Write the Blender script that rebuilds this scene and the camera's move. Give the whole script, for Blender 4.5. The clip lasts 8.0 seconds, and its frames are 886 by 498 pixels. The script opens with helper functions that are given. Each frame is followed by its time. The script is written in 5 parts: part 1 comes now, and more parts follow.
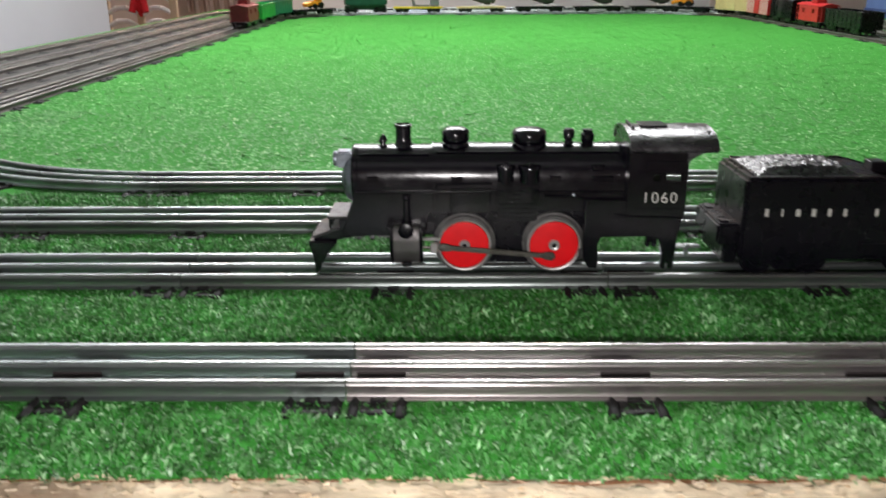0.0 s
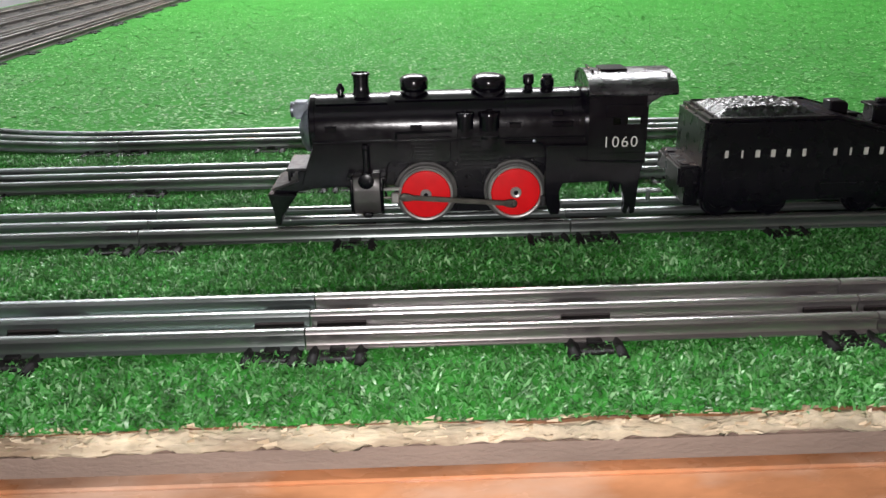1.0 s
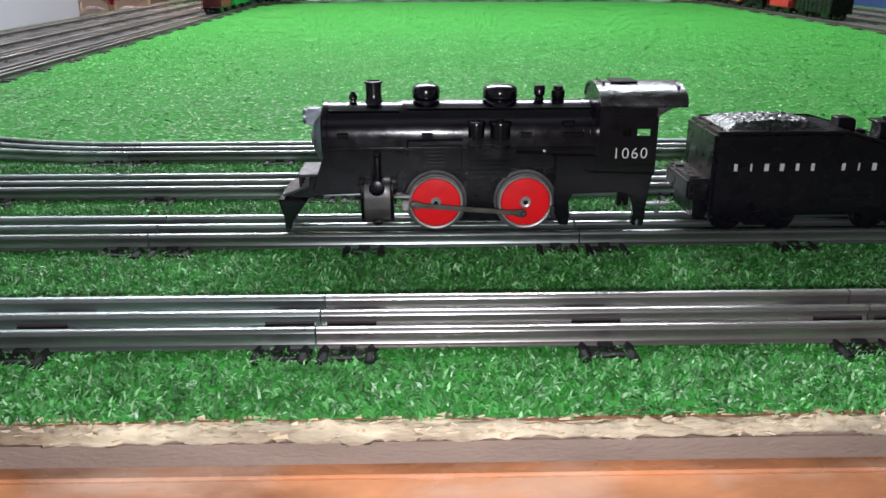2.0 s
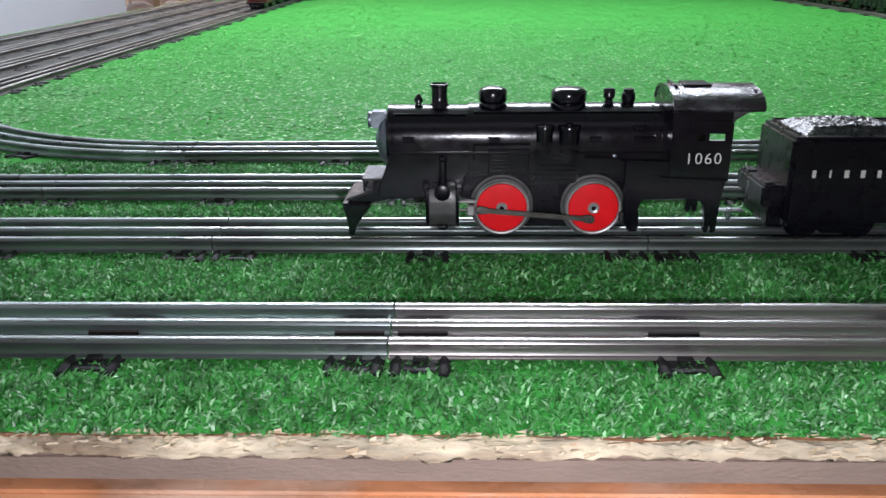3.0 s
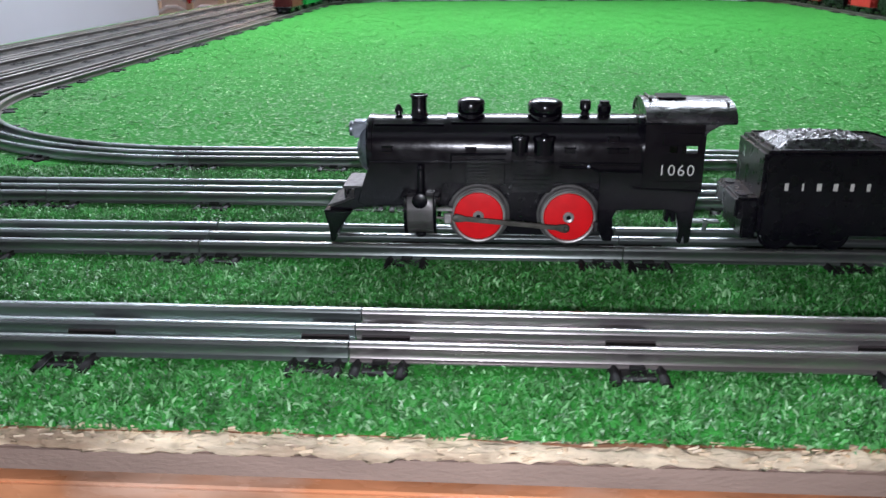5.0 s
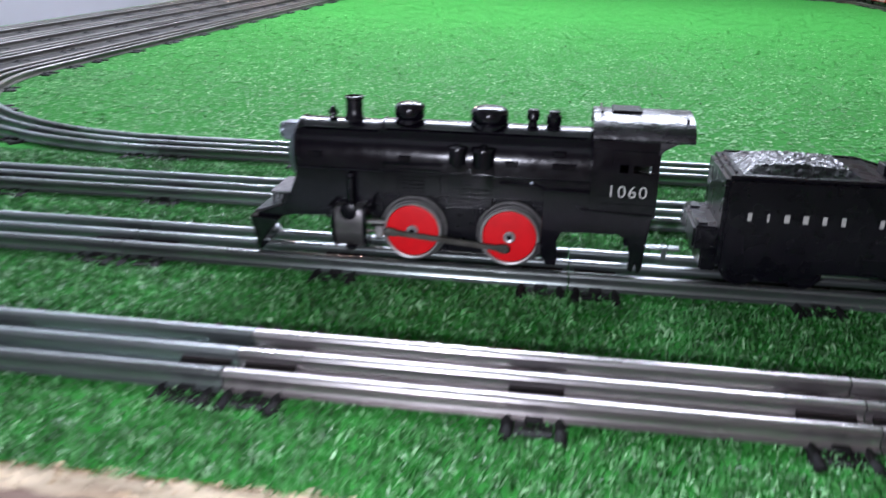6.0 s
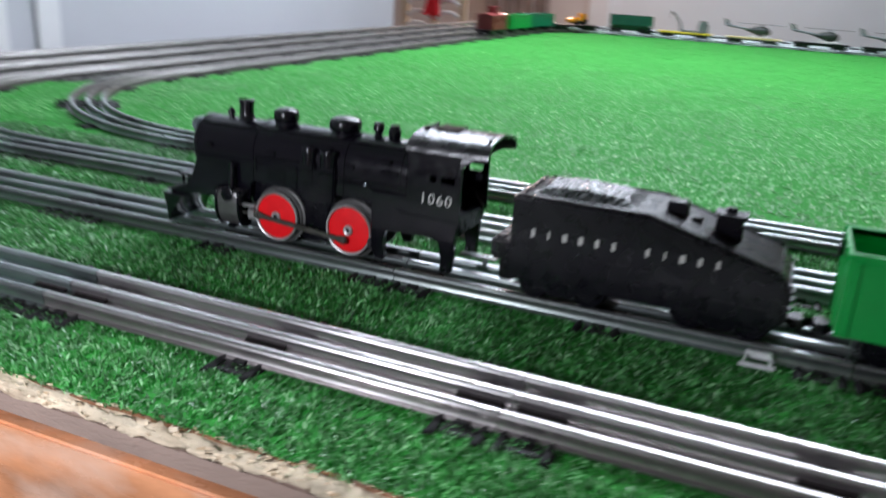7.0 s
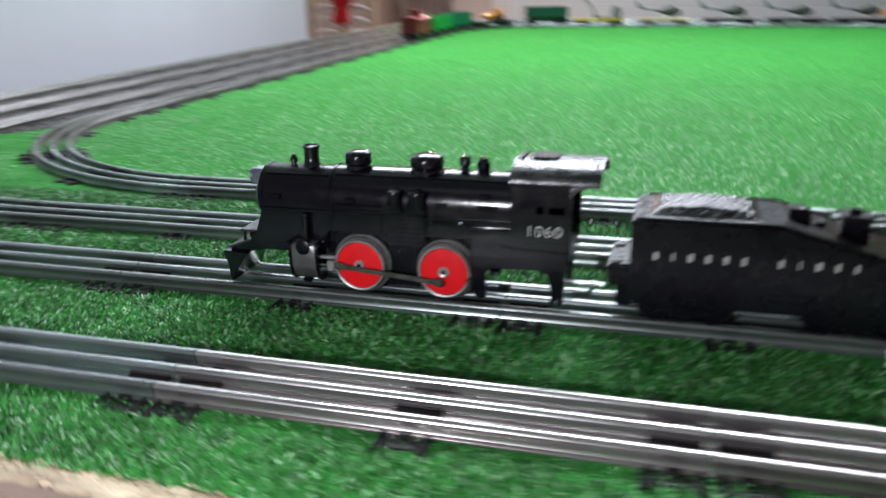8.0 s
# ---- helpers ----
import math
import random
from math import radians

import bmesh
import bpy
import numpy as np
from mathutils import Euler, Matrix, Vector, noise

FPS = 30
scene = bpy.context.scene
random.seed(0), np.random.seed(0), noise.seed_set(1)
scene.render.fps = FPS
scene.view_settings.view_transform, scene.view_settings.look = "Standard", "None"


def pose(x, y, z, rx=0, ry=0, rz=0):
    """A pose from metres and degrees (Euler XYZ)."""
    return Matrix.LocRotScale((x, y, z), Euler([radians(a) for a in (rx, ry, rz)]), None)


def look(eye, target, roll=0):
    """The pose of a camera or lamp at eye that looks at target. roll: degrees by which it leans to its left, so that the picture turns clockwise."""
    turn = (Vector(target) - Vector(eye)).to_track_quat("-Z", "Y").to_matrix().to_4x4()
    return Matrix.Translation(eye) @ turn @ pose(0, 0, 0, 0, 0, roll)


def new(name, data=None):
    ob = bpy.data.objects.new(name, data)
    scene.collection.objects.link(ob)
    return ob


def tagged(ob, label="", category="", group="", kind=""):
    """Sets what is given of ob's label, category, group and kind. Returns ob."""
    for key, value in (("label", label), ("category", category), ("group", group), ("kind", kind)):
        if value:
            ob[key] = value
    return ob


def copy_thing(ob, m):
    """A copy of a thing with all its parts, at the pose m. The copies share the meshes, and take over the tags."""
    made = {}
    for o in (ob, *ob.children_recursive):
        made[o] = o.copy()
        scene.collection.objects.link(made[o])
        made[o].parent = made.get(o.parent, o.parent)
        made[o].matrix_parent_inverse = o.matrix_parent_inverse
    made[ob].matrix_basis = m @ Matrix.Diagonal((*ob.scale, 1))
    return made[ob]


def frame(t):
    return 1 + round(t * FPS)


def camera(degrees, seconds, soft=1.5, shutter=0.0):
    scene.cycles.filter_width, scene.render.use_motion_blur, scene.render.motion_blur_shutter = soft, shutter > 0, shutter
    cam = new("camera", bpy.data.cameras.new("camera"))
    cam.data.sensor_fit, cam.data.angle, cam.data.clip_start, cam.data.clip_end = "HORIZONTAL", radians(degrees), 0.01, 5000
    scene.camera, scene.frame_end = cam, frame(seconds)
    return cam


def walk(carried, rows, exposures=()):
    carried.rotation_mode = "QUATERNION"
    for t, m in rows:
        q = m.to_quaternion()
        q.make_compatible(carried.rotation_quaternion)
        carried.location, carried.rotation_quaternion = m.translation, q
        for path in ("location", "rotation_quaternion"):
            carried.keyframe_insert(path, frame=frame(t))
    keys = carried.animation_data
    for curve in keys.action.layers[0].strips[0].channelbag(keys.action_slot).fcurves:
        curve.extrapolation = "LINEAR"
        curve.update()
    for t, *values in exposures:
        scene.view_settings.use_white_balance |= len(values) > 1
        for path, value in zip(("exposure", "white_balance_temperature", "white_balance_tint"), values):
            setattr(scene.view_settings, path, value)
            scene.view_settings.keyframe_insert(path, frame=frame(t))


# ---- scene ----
cam = camera(56.5, 8.0, soft=1.5, shutter=0.8)
PATH = [
    (0, (-0.007, -0.277, 0.160), (-0.026, 1.614, -0.493), -0.3),
    (0.5, (0.000, -0.281, 0.155), (0.022, 1.594, -0.540), -0.3),
    (1, (0.001, -0.277, 0.153), (0.034, 1.581, -0.586), -1.2),
    (1.2, (-0.002, -0.276, 0.150), (0.025, 1.585, -0.581), -0.9),
    (2.3, (-0.006, -0.283, 0.142), (0.026, 1.604, -0.517), 0.1),
    (2.5, (-0.010, -0.280, 0.150), (0.012, 1.595, -0.545), 0.4),
    (3, (-0.019, -0.273, 0.146), (-0.069, 1.606, -0.537), -0.5),
    (3.5, (-0.015, -0.275, 0.147), (-0.079, 1.597, -0.554), 0.4),
    (4, (-0.008, -0.278, 0.148), (-0.080, 1.602, -0.530), -0.1),
    (4.2, (-0.007, -0.280, 0.146), (-0.072, 1.601, -0.530), -0.0),
    (5.3, (0.024, -0.281, 0.152), (-0.147, 1.594, -0.523), 0.3),
    (5.5, (0.039, -0.287, 0.152), (-0.169, 1.591, -0.502), 1.4),
    (5.7, (0.057, -0.272, 0.145), (-0.190, 1.601, -0.510), 2.0),
    (6, (0.065, -0.239, 0.153), (-0.194, 1.615, -0.550), 1.1),
    (6.2, (0.073, -0.226, 0.151), (-0.131, 1.654, -0.498), 2.5),
    (6.5, (0.109, -0.228, 0.150), (-0.195, 1.654, -0.454), 0.7),
    (6.8, (0.207, -0.231, 0.148), (-0.410, 1.556, -0.499), 3.0),
    (7, (0.252, -0.248, 0.157), (-0.467, 1.508, -0.474), 3.6),
    (7.2, (0.280, -0.250, 0.171), (-0.572, 1.449, -0.453), 1.4),
    (7.5, (0.264, -0.265, 0.173), (-0.612, 1.436, -0.409), 1.1),
    (7.6, (0.248, -0.272, 0.170), (-0.592, 1.450, -0.403), 0.7),
    (7.8, (0.209, -0.268, 0.168), (-0.491, 1.513, -0.414), -0.1),
    (8, (0.154, -0.257, 0.167), (-0.370, 1.568, -0.461), -1.0),
]
LOOK = [(0, -0.06, 6600, 10), (1, -0.06, 6550, 10), (2.5, -0.05, 5950, 11), (4, -0.05, 5900, 11), (5.5, -0.07, 5750, 13), (6, 0.0, 5650, 15),
        (6.5, 0.02, 5550, 13), (7, -0.03, 5750, 9), (7.5, -0.05, 5850, 6), (8, 0.0, 5900, 8)]
walk(cam, [(t, look(eye, target, roll)) for t, eye, target, roll in PATH],
     exposures=LOOK)

# ---- world and lights ----
world = bpy.data.worlds.new("room_air")
scene.world = world
world.use_nodes = True
world.node_tree.nodes["Background"].inputs[0].default_value = (0.8, 0.85, 1.0, 1)
world.node_tree.nodes["Background"].inputs[1].default_value = 0.03
scene.view_settings.exposure = 0.0


def area_lamp(name, place, target, power, sx, sy, colour):
    d = bpy.data.lights.new(name, "AREA")
    d.shape, d.size, d.size_y, d.energy, d.color = "RECTANGLE", sx, sy, power, colour
    ob = new(name, d)
    ob.matrix_world = look(place, target)
    return tagged(ob, kind="structure")


area_lamp("ceiling_lamp_main", (-0.08, 1.80, 1.52), (-0.08, 0.55, 0), 106, 1.75, 0.60, (0.97, 0.96, 1.0))
# Two added fill lamps, front and far, with no source in view.
area_lamp("front_fill_lamp", (-0.08, -1.3, 1.54), (-0.08, -1.3, 0), 1.0, 1.2, 0.9, (0.97, 0.95, 1.0))
area_lamp("far_fill_lamp", (-0.08, 3.7, 1.54), (-0.08, 3.7, 0), 20, 1.10, 0.26, (0.95, 0.97, 1.0))
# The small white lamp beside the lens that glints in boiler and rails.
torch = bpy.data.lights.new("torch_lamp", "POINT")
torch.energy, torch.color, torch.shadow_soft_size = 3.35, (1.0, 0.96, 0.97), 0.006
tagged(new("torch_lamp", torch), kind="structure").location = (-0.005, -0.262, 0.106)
warm = bpy.data.lights.new("corner_lamp", "POINT")
warm.energy, warm.color, warm.shadow_soft_size = 14.0, (1.0, 0.62, 0.46), 0.06
tagged(new("corner_lamp", warm), kind="structure").location = (-0.86, 3.5, 0.55)

# ---- materials ----


def mat(name, colour, rough=0.5, metal=0.0, vary=0.15, scale=40.0, bump=0.0, bump_scale=200.0, spec=0.5, per_object=0.0,
        stretch=(1, 1, 1), dirt=None, dirt_amount=0.0, dirt_scale=12.0, rough_vary=0.1, coat=0.0):
    m = bpy.data.materials.new(name)
    m.use_nodes = True
    nt = m.node_tree
    b = nt.nodes["Principled BSDF"]
    L = nt.links.new
    tc = nt.nodes.new("ShaderNodeTexCoord")
    mp = nt.nodes.new("ShaderNodeMapping")
    mp.inputs["Scale"].default_value = stretch
    L(tc.outputs["Object"], mp.inputs[0])
    n1 = nt.nodes.new("ShaderNodeTexNoise")
    n1.inputs["Scale"].default_value, n1.inputs["Detail"].default_value = scale, 6
    L(mp.outputs[0], n1.inputs["Vector"])
    ramp = nt.nodes.new("ShaderNodeMapRange")
    ramp.inputs["From Min"].default_value, ramp.inputs["From Max"].default_value = 0.3, 0.7
    ramp.inputs["To Min"].default_value, ramp.inputs["To Max"].default_value = 1 - vary, 1 + vary
    L(n1.outputs["Fac"], ramp.inputs["Value"])
    hsv = nt.nodes.new("ShaderNodeHueSaturation")
    hsv.inputs["Color"].default_value = (*colour, 1)
    if per_object:
        info = nt.nodes.new("ShaderNodeObjectInfo")
        mr = nt.nodes.new("ShaderNodeMapRange")
        mr.inputs["To Min"].default_value, mr.inputs["To Max"].default_value = 1 - per_object, 1 + per_object
        L(info.outputs["Random"], mr.inputs["Value"])
        mul = nt.nodes.new("ShaderNodeMath")
        mul.operation = "MULTIPLY"
        L(mr.outputs[0], mul.inputs[0])
        L(ramp.outputs[0], mul.inputs[1])
        L(mul.outputs[0], hsv.inputs["Value"])
    else:
        L(ramp.outputs[0], hsv.inputs["Value"])
    out = hsv.outputs[0]
    if dirt:
        n3 = nt.nodes.new("ShaderNodeTexNoise")
        n3.inputs["Scale"].default_value, n3.inputs["Detail"].default_value = dirt_scale, 8
        L(mp.outputs[0], n3.inputs["Vector"])
        r3 = nt.nodes.new("ShaderNodeMapRange")
        r3.inputs["From Min"].default_value, r3.inputs["From Max"].default_value = 0.48, 0.68
        r3.inputs["To Max"].default_value = dirt_amount
        L(n3.outputs["Fac"], r3.inputs["Value"])
        mx = nt.nodes.new("ShaderNodeMix")
        mx.data_type = "RGBA"
        L(r3.outputs[0], mx.inputs[0])
        L(out, mx.inputs[6])
        mx.inputs[7].default_value = (*dirt, 1)
        out = mx.outputs[2]
    L(out, b.inputs["Base Color"])
    rr = nt.nodes.new("ShaderNodeMapRange")
    rr.inputs["From Min"].default_value, rr.inputs["From Max"].default_value = 0.3, 0.7
    rr.inputs["To Min"].default_value, rr.inputs["To Max"].default_value = max(0.02, rough - rough_vary), min(1, rough + rough_vary)
    n2 = nt.nodes.new("ShaderNodeTexNoise")
    n2.inputs["Scale"].default_value, n2.inputs["Detail"].default_value = scale * 2.3, 5
    L(mp.outputs[0], n2.inputs["Vector"])
    L(n2.outputs["Fac"], rr.inputs["Value"])
    L(rr.outputs[0], b.inputs["Roughness"])
    b.inputs["Metallic"].default_value = metal
    b.inputs["Specular IOR Level"].default_value = spec
    b.inputs["Coat Weight"].default_value = coat
    if bump:
        nb = nt.nodes.new("ShaderNodeTexNoise")
        nb.inputs["Scale"].default_value, nb.inputs["Detail"].default_value = bump_scale, 8
        L(mp.outputs[0], nb.inputs["Vector"])
        bp = nt.nodes.new("ShaderNodeBump")
        bp.inputs["Strength"].default_value, bp.inputs["Distance"].default_value = bump, 0.002
        L(nb.outputs["Fac"], bp.inputs["Height"])
        L(bp.outputs[0], b.inputs["Normal"])
    return m


def grass_mat(name, dark, mid, light, rough, through_light, clump=0.08, spec=0.5):
    """Blade plastic: colour from blade to blade, slow drifts over the sheet."""
    m = bpy.data.materials.new(name)
    m.use_nodes = True
    nt = m.node_tree
    L = nt.links.new
    b = nt.nodes["Principled BSDF"]
    geo = nt.nodes.new("ShaderNodeNewGeometry")
    cr = nt.nodes.new("ShaderNodeValToRGB")
    cr.color_ramp.elements[0].color, cr.color_ramp.elements[1].color = (*dark, 1), (*light, 1)
    for spot, shade in ((0.5, mid), (0.80, [c * 1.15 for c in mid])):
        e = cr.color_ramp.elements.new(spot)
        e.color = (*shade, 1)
    L(geo.outputs["Random Per Island"], cr.inputs[0])
    tc = nt.nodes.new("ShaderNodeTexCoord")
    n1 = nt.nodes.new("ShaderNodeTexNoise")
    n1.inputs["Scale"].default_value, n1.inputs["Detail"].default_value = 9, 4
    L(tc.outputs["Object"], n1.inputs["Vector"])
    mr = nt.nodes.new("ShaderNodeMapRange")
    mr.inputs["From Min"].default_value, mr.inputs["From Max"].default_value = 0.3, 0.7
    mr.inputs["To Min"].default_value, mr.inputs["To Max"].default_value = 0.8, 1.2
    L(n1.outputs["Fac"], mr.inputs["Value"])
    n2 = nt.nodes.new("ShaderNodeTexNoise")
    n2.inputs["Scale"].default_value, n2.inputs["Detail"].default_value = 130, 2
    L(tc.outputs["Object"], n2.inputs["Vector"])
    mc = nt.nodes.new("ShaderNodeMapRange")
    mc.inputs["From Min"].default_value, mc.inputs["From Max"].default_value = 0.35, 0.65
    mc.inputs["To Min"].default_value, mc.inputs["To Max"].default_value = 1 - clump, 1 + clump
    L(n2.outputs["Fac"], mc.inputs["Value"])
    mm = nt.nodes.new("ShaderNodeMath")
    mm.operation = "MULTIPLY"
    L(mr.outputs[0], mm.inputs[0])
    L(mc.outputs[0], mm.inputs[1])
    hsv = nt.nodes.new("ShaderNodeHueSaturation")
    L(cr.outputs[0], hsv.inputs["Color"])
    L(mm.outputs[0], hsv.inputs["Value"])
    L(hsv.outputs[0], b.inputs["Base Color"])
    b.inputs["Roughness"].default_value = rough
    b.inputs["Specular IOR Level"].default_value = spec
    tr = nt.nodes.new("ShaderNodeBsdfTranslucent")
    L(hsv.outputs[0], tr.inputs["Color"])
    mix = nt.nodes.new("ShaderNodeMixShader")
    mix.inputs[0].default_value = through_light
    L(b.outputs[0], mix.inputs[1])
    L(tr.outputs[0], mix.inputs[2])
    L(mix.outputs[0], nt.nodes["Material Output"].inputs[0])
    return m


M_TURF = mat("turf_backing", (0.050, 0.285, 0.040), 0.9, vary=0.12, scale=300, bump=0.4, bump_scale=700, spec=0.15)
M_BLADE_FAR = grass_mat("turf_blade_far", (0.066, 0.30, 0.050), (0.078, 0.33, 0.058), (0.13, 0.42, 0.09), 0.8, 0.0, spec=0.15)
# The palest blades stand in for glints, as this plastic shines little.
M_BLADE_MID = grass_mat("turf_blade_mid", (0.070, 0.32, 0.056), (0.082, 0.36, 0.064), (0.40, 0.73, 0.31), 0.52, 0.0, 0.16, spec=0.27)
M_BLADE = grass_mat("turf_blade", (0.05, 0.19, 0.036), (0.095, 0.31, 0.085), (0.38, 0.62, 0.34), 0.36, 0.12, 0.34)


def worn(m, foot, z_wear, foot_rough):
    """Rail metal: bright where wheels run, darker below, glint painted along the foot edge."""
    nt = m.node_tree
    b = nt.nodes["Principled BSDF"]
    src = b.inputs["Base Color"].links[0].from_socket
    tc = nt.nodes.new("ShaderNodeTexCoord")
    sep = nt.nodes.new("ShaderNodeSeparateXYZ")
    nt.links.new(tc.outputs["Object"], sep.inputs[0])
    mr = nt.nodes.new("ShaderNodeMapRange")
    mr.inputs["From Min"].default_value, mr.inputs["From Max"].default_value = z_wear - 0.0012, z_wear + 0.0008
    nt.links.new(sep.outputs["Z"], mr.inputs["Value"])
    # Painted glint: lightens the lowest edge of the rail foot.
    edge = nt.nodes.new("ShaderNodeMapRange")
    edge.inputs["From Min"].default_value, edge.inputs["From Max"].default_value = 0.0026, 0.0017
    edge.inputs["To Max"].default_value = 0.85
    nt.links.new(sep.outputs["Z"], edge.inputs["Value"])
    most = nt.nodes.new("ShaderNodeMath")
    most.operation = "MAXIMUM"
    nt.links.new(mr.outputs[0], most.inputs[0])
    nt.links.new(edge.outputs[0], most.inputs[1])
    mx = nt.nodes.new("ShaderNodeMix")
    mx.data_type = "RGBA"
    mul = nt.nodes.new("ShaderNodeMix")
    mul.data_type, mul.blend_type = "RGBA", "MULTIPLY"
    mul.inputs[0].default_value = 1.0
    nt.links.new(src, mul.inputs[6])
    mul.inputs[7].default_value = (*foot, 1)
    nt.links.new(most.outputs[0], mx.inputs[0])
    nt.links.new(mul.outputs[2], mx.inputs[6])
    nt.links.new(src, mx.inputs[7])
    nt.links.new(mx.outputs[2], b.inputs["Base Color"])
    rs = b.inputs["Roughness"].links[0].from_socket
    mf = nt.nodes.new("ShaderNodeMix")
    nt.links.new(mr.outputs[0], mf.inputs[0])
    mf.inputs[2].default_value = foot_rough
    nt.links.new(rs, mf.inputs[3])
    nt.links.new(mf.outputs[0], b.inputs["Roughness"])
    return m


M_STEEL = worn(mat("tinplate", (0.40, 0.43, 0.43), 0.32, 0.88, vary=0.34, scale=60, stretch=(0.12, 1, 1), per_object=0.08,
                   dirt=(0.16, 0.155, 0.145), dirt_amount=0.7, dirt_scale=26, rough_vary=0.12, bump=0.06, bump_scale=300), (0.82, 0.87, 0.85), 0.0076, 0.31)
# Darker metal for side tracks; on the curves its colour holds down highlights.
M_STEEL_DARK = worn(mat("dark_tinplate", (0.19, 0.183, 0.173), 0.37, 0.85, vary=0.3, scale=40, stretch=(0.12, 1, 1), per_object=0.15,
                       dirt=(0.10, 0.085, 0.07), dirt_amount=0.7, dirt_scale=18, rough_vary=0.12, bump=0.06, bump_scale=300), (0.65, 0.64, 0.62), 0.0076, 0.45)
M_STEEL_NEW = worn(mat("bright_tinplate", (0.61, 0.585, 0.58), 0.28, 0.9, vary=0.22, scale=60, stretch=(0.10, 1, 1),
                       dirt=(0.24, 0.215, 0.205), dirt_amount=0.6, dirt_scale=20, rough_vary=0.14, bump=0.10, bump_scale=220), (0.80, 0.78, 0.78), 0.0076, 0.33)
M_TIE = mat("black_tie_metal", (0.006, 0.006, 0.007), 0.5, 0.0, vary=0.3, scale=90, dirt=(0.03, 0.026, 0.024), dirt_amount=0.3, spec=0.24)
M_UNDER = mat("grey_underlay", (0.056, 0.053, 0.048), 0.85, vary=0.15, scale=40, bump=0.2)
M_FIBRE = mat("insulator_fibre", (0.03, 0.022, 0.022), 0.8)
M_BLACK = mat("black_plastic", (0.0030, 0.0022, 0.0052), 0.20, vary=0.15, scale=60, bump=0.05, bump_scale=220, rough_vary=0.05, spec=0.5)
M_MATT = mat("matt_black_plastic", (0.0020, 0.0016, 0.0042), 0.28, vary=0.2, scale=60, bump=0.012, bump_scale=500, rough_vary=0.025, spec=0.36)
M_RED = mat("red_wheel_paint", (0.86, 0.005, 0.010), 0.5, vary=0.08, scale=120, bump=0.03, spec=0.25)
M_RIM = mat("wheel_tyre_metal", (0.50, 0.49, 0.48), 0.38, 0.5, vary=0.2, scale=150, dirt=(0.1, 0.09, 0.08), dirt_amount=0.5, dirt_scale=70)
M_FLANGE = mat("dark_wheel_metal", (0.20, 0.195, 0.19), 0.40, 0.5, vary=0.25, scale=150)
M_ROD = mat("rod_metal", (0.12, 0.115, 0.10), 0.42, 0.8, vary=0.3, scale=120)
M_SILVER = mat("silver_front_metal", (0.26, 0.29, 0.33), 0.36, 0.8, vary=0.3, scale=150, dirt=(0.08, 0.08, 0.08), dirt_amount=0.5, dirt_scale=90)
M_ROOF = mat("worn_black_plastic", (0.012, 0.011, 0.014), 0.26, vary=0.3, scale=80, bump=0.35, bump_scale=230, dirt=(0.09, 0.09, 0.095), dirt_amount=0.6,
             dirt_scale=120, stretch=(0.5, 1, 1), rough_vary=0.14, spec=0.8)
M_STEP = mat("dull_step_metal", (0.05, 0.049, 0.052), 0.45, 0.4, vary=0.3, scale=150)
# Grey base puts the sheen of a black cylinder into its colour.
M_CYL = mat("cylinder_sheen_metal", (0.20, 0.19, 0.19), 0.40, 0.75, vary=0.2, scale=90, bump=0.03)
M_PRINT = mat("white_print", (0.72, 0.70, 0.66), 0.6, vary=0.12, scale=400)
M_LETTER = mat("faded_print", (0.55, 0.54, 0.50), 0.6, vary=0.2, scale=400)
M_COAL = mat("moulded_coal", (0.004, 0.004, 0.006), 0.30, vary=0.3, scale=200, bump=0.2, bump_scale=400)
M_GREEN = mat("green_plastic", (0.02, 0.36, 0.06), 0.38, vary=0.08, scale=60)
M_TEAL = mat("teal_green_plastic", (0.012, 0.19, 0.10), 0.4, vary=0.1, scale=60)
M_DKGREEN = mat("dark_green_plastic", (0.01, 0.075, 0.045), 0.4, vary=0.15, scale=60)
M_MAROON = mat("maroon_plastic", (0.20, 0.02, 0.022), 0.42, vary=0.15, scale=60)
M_YELLOW = mat("yellow_plastic", (0.68, 0.52, 0.03), 0.42, vary=0.1, scale=60)
M_CREAM = mat("cream_plastic", (0.62, 0.50, 0.25), 0.45, vary=0.1, scale=60)
M_ORANGE = mat("orange_plastic", (0.80, 0.30, 0.01), 0.4, vary=0.1, scale=60)
M_REDCAR = mat("red_plastic", (0.50, 0.018, 0.02), 0.4, vary=0.12, scale=60)
M_WHITEP = mat("white_plastic", (0.74, 0.72, 0.68), 0.45, vary=0.1, scale=60)
M_GREYP = mat("grey_plastic", (0.16, 0.18, 0.19), 0.45, vary=0.15, scale=60)
M_OLIVE = mat("olive_grey_plastic", (0.035, 0.042, 0.036), 0.45, vary=0.15, scale=60)
M_BLUE = mat("blue_card", (0.12, 0.22, 0.48), 0.6, vary=0.1, scale=10)
M_FIBRES = grass_mat("board_fibres", (0.46, 0.33, 0.20), (0.62, 0.50, 0.35), (0.74, 0.64, 0.49), 0.85, 0.1)
M_BOARD = mat("grey_fibreboard", (0.31, 0.225, 0.18), 0.85, vary=0.15, scale=50, bump=0.35, bump_scale=900, stretch=(0.4, 1, 1))
M_TORN = mat("torn_fibreboard", (0.67, 0.55, 0.39), 0.9, vary=0.4, scale=110, bump=1.0, bump_scale=420, stretch=(0.3, 1, 1),
             dirt=(0.20, 0.11, 0.06), dirt_amount=0.8, dirt_scale=60)
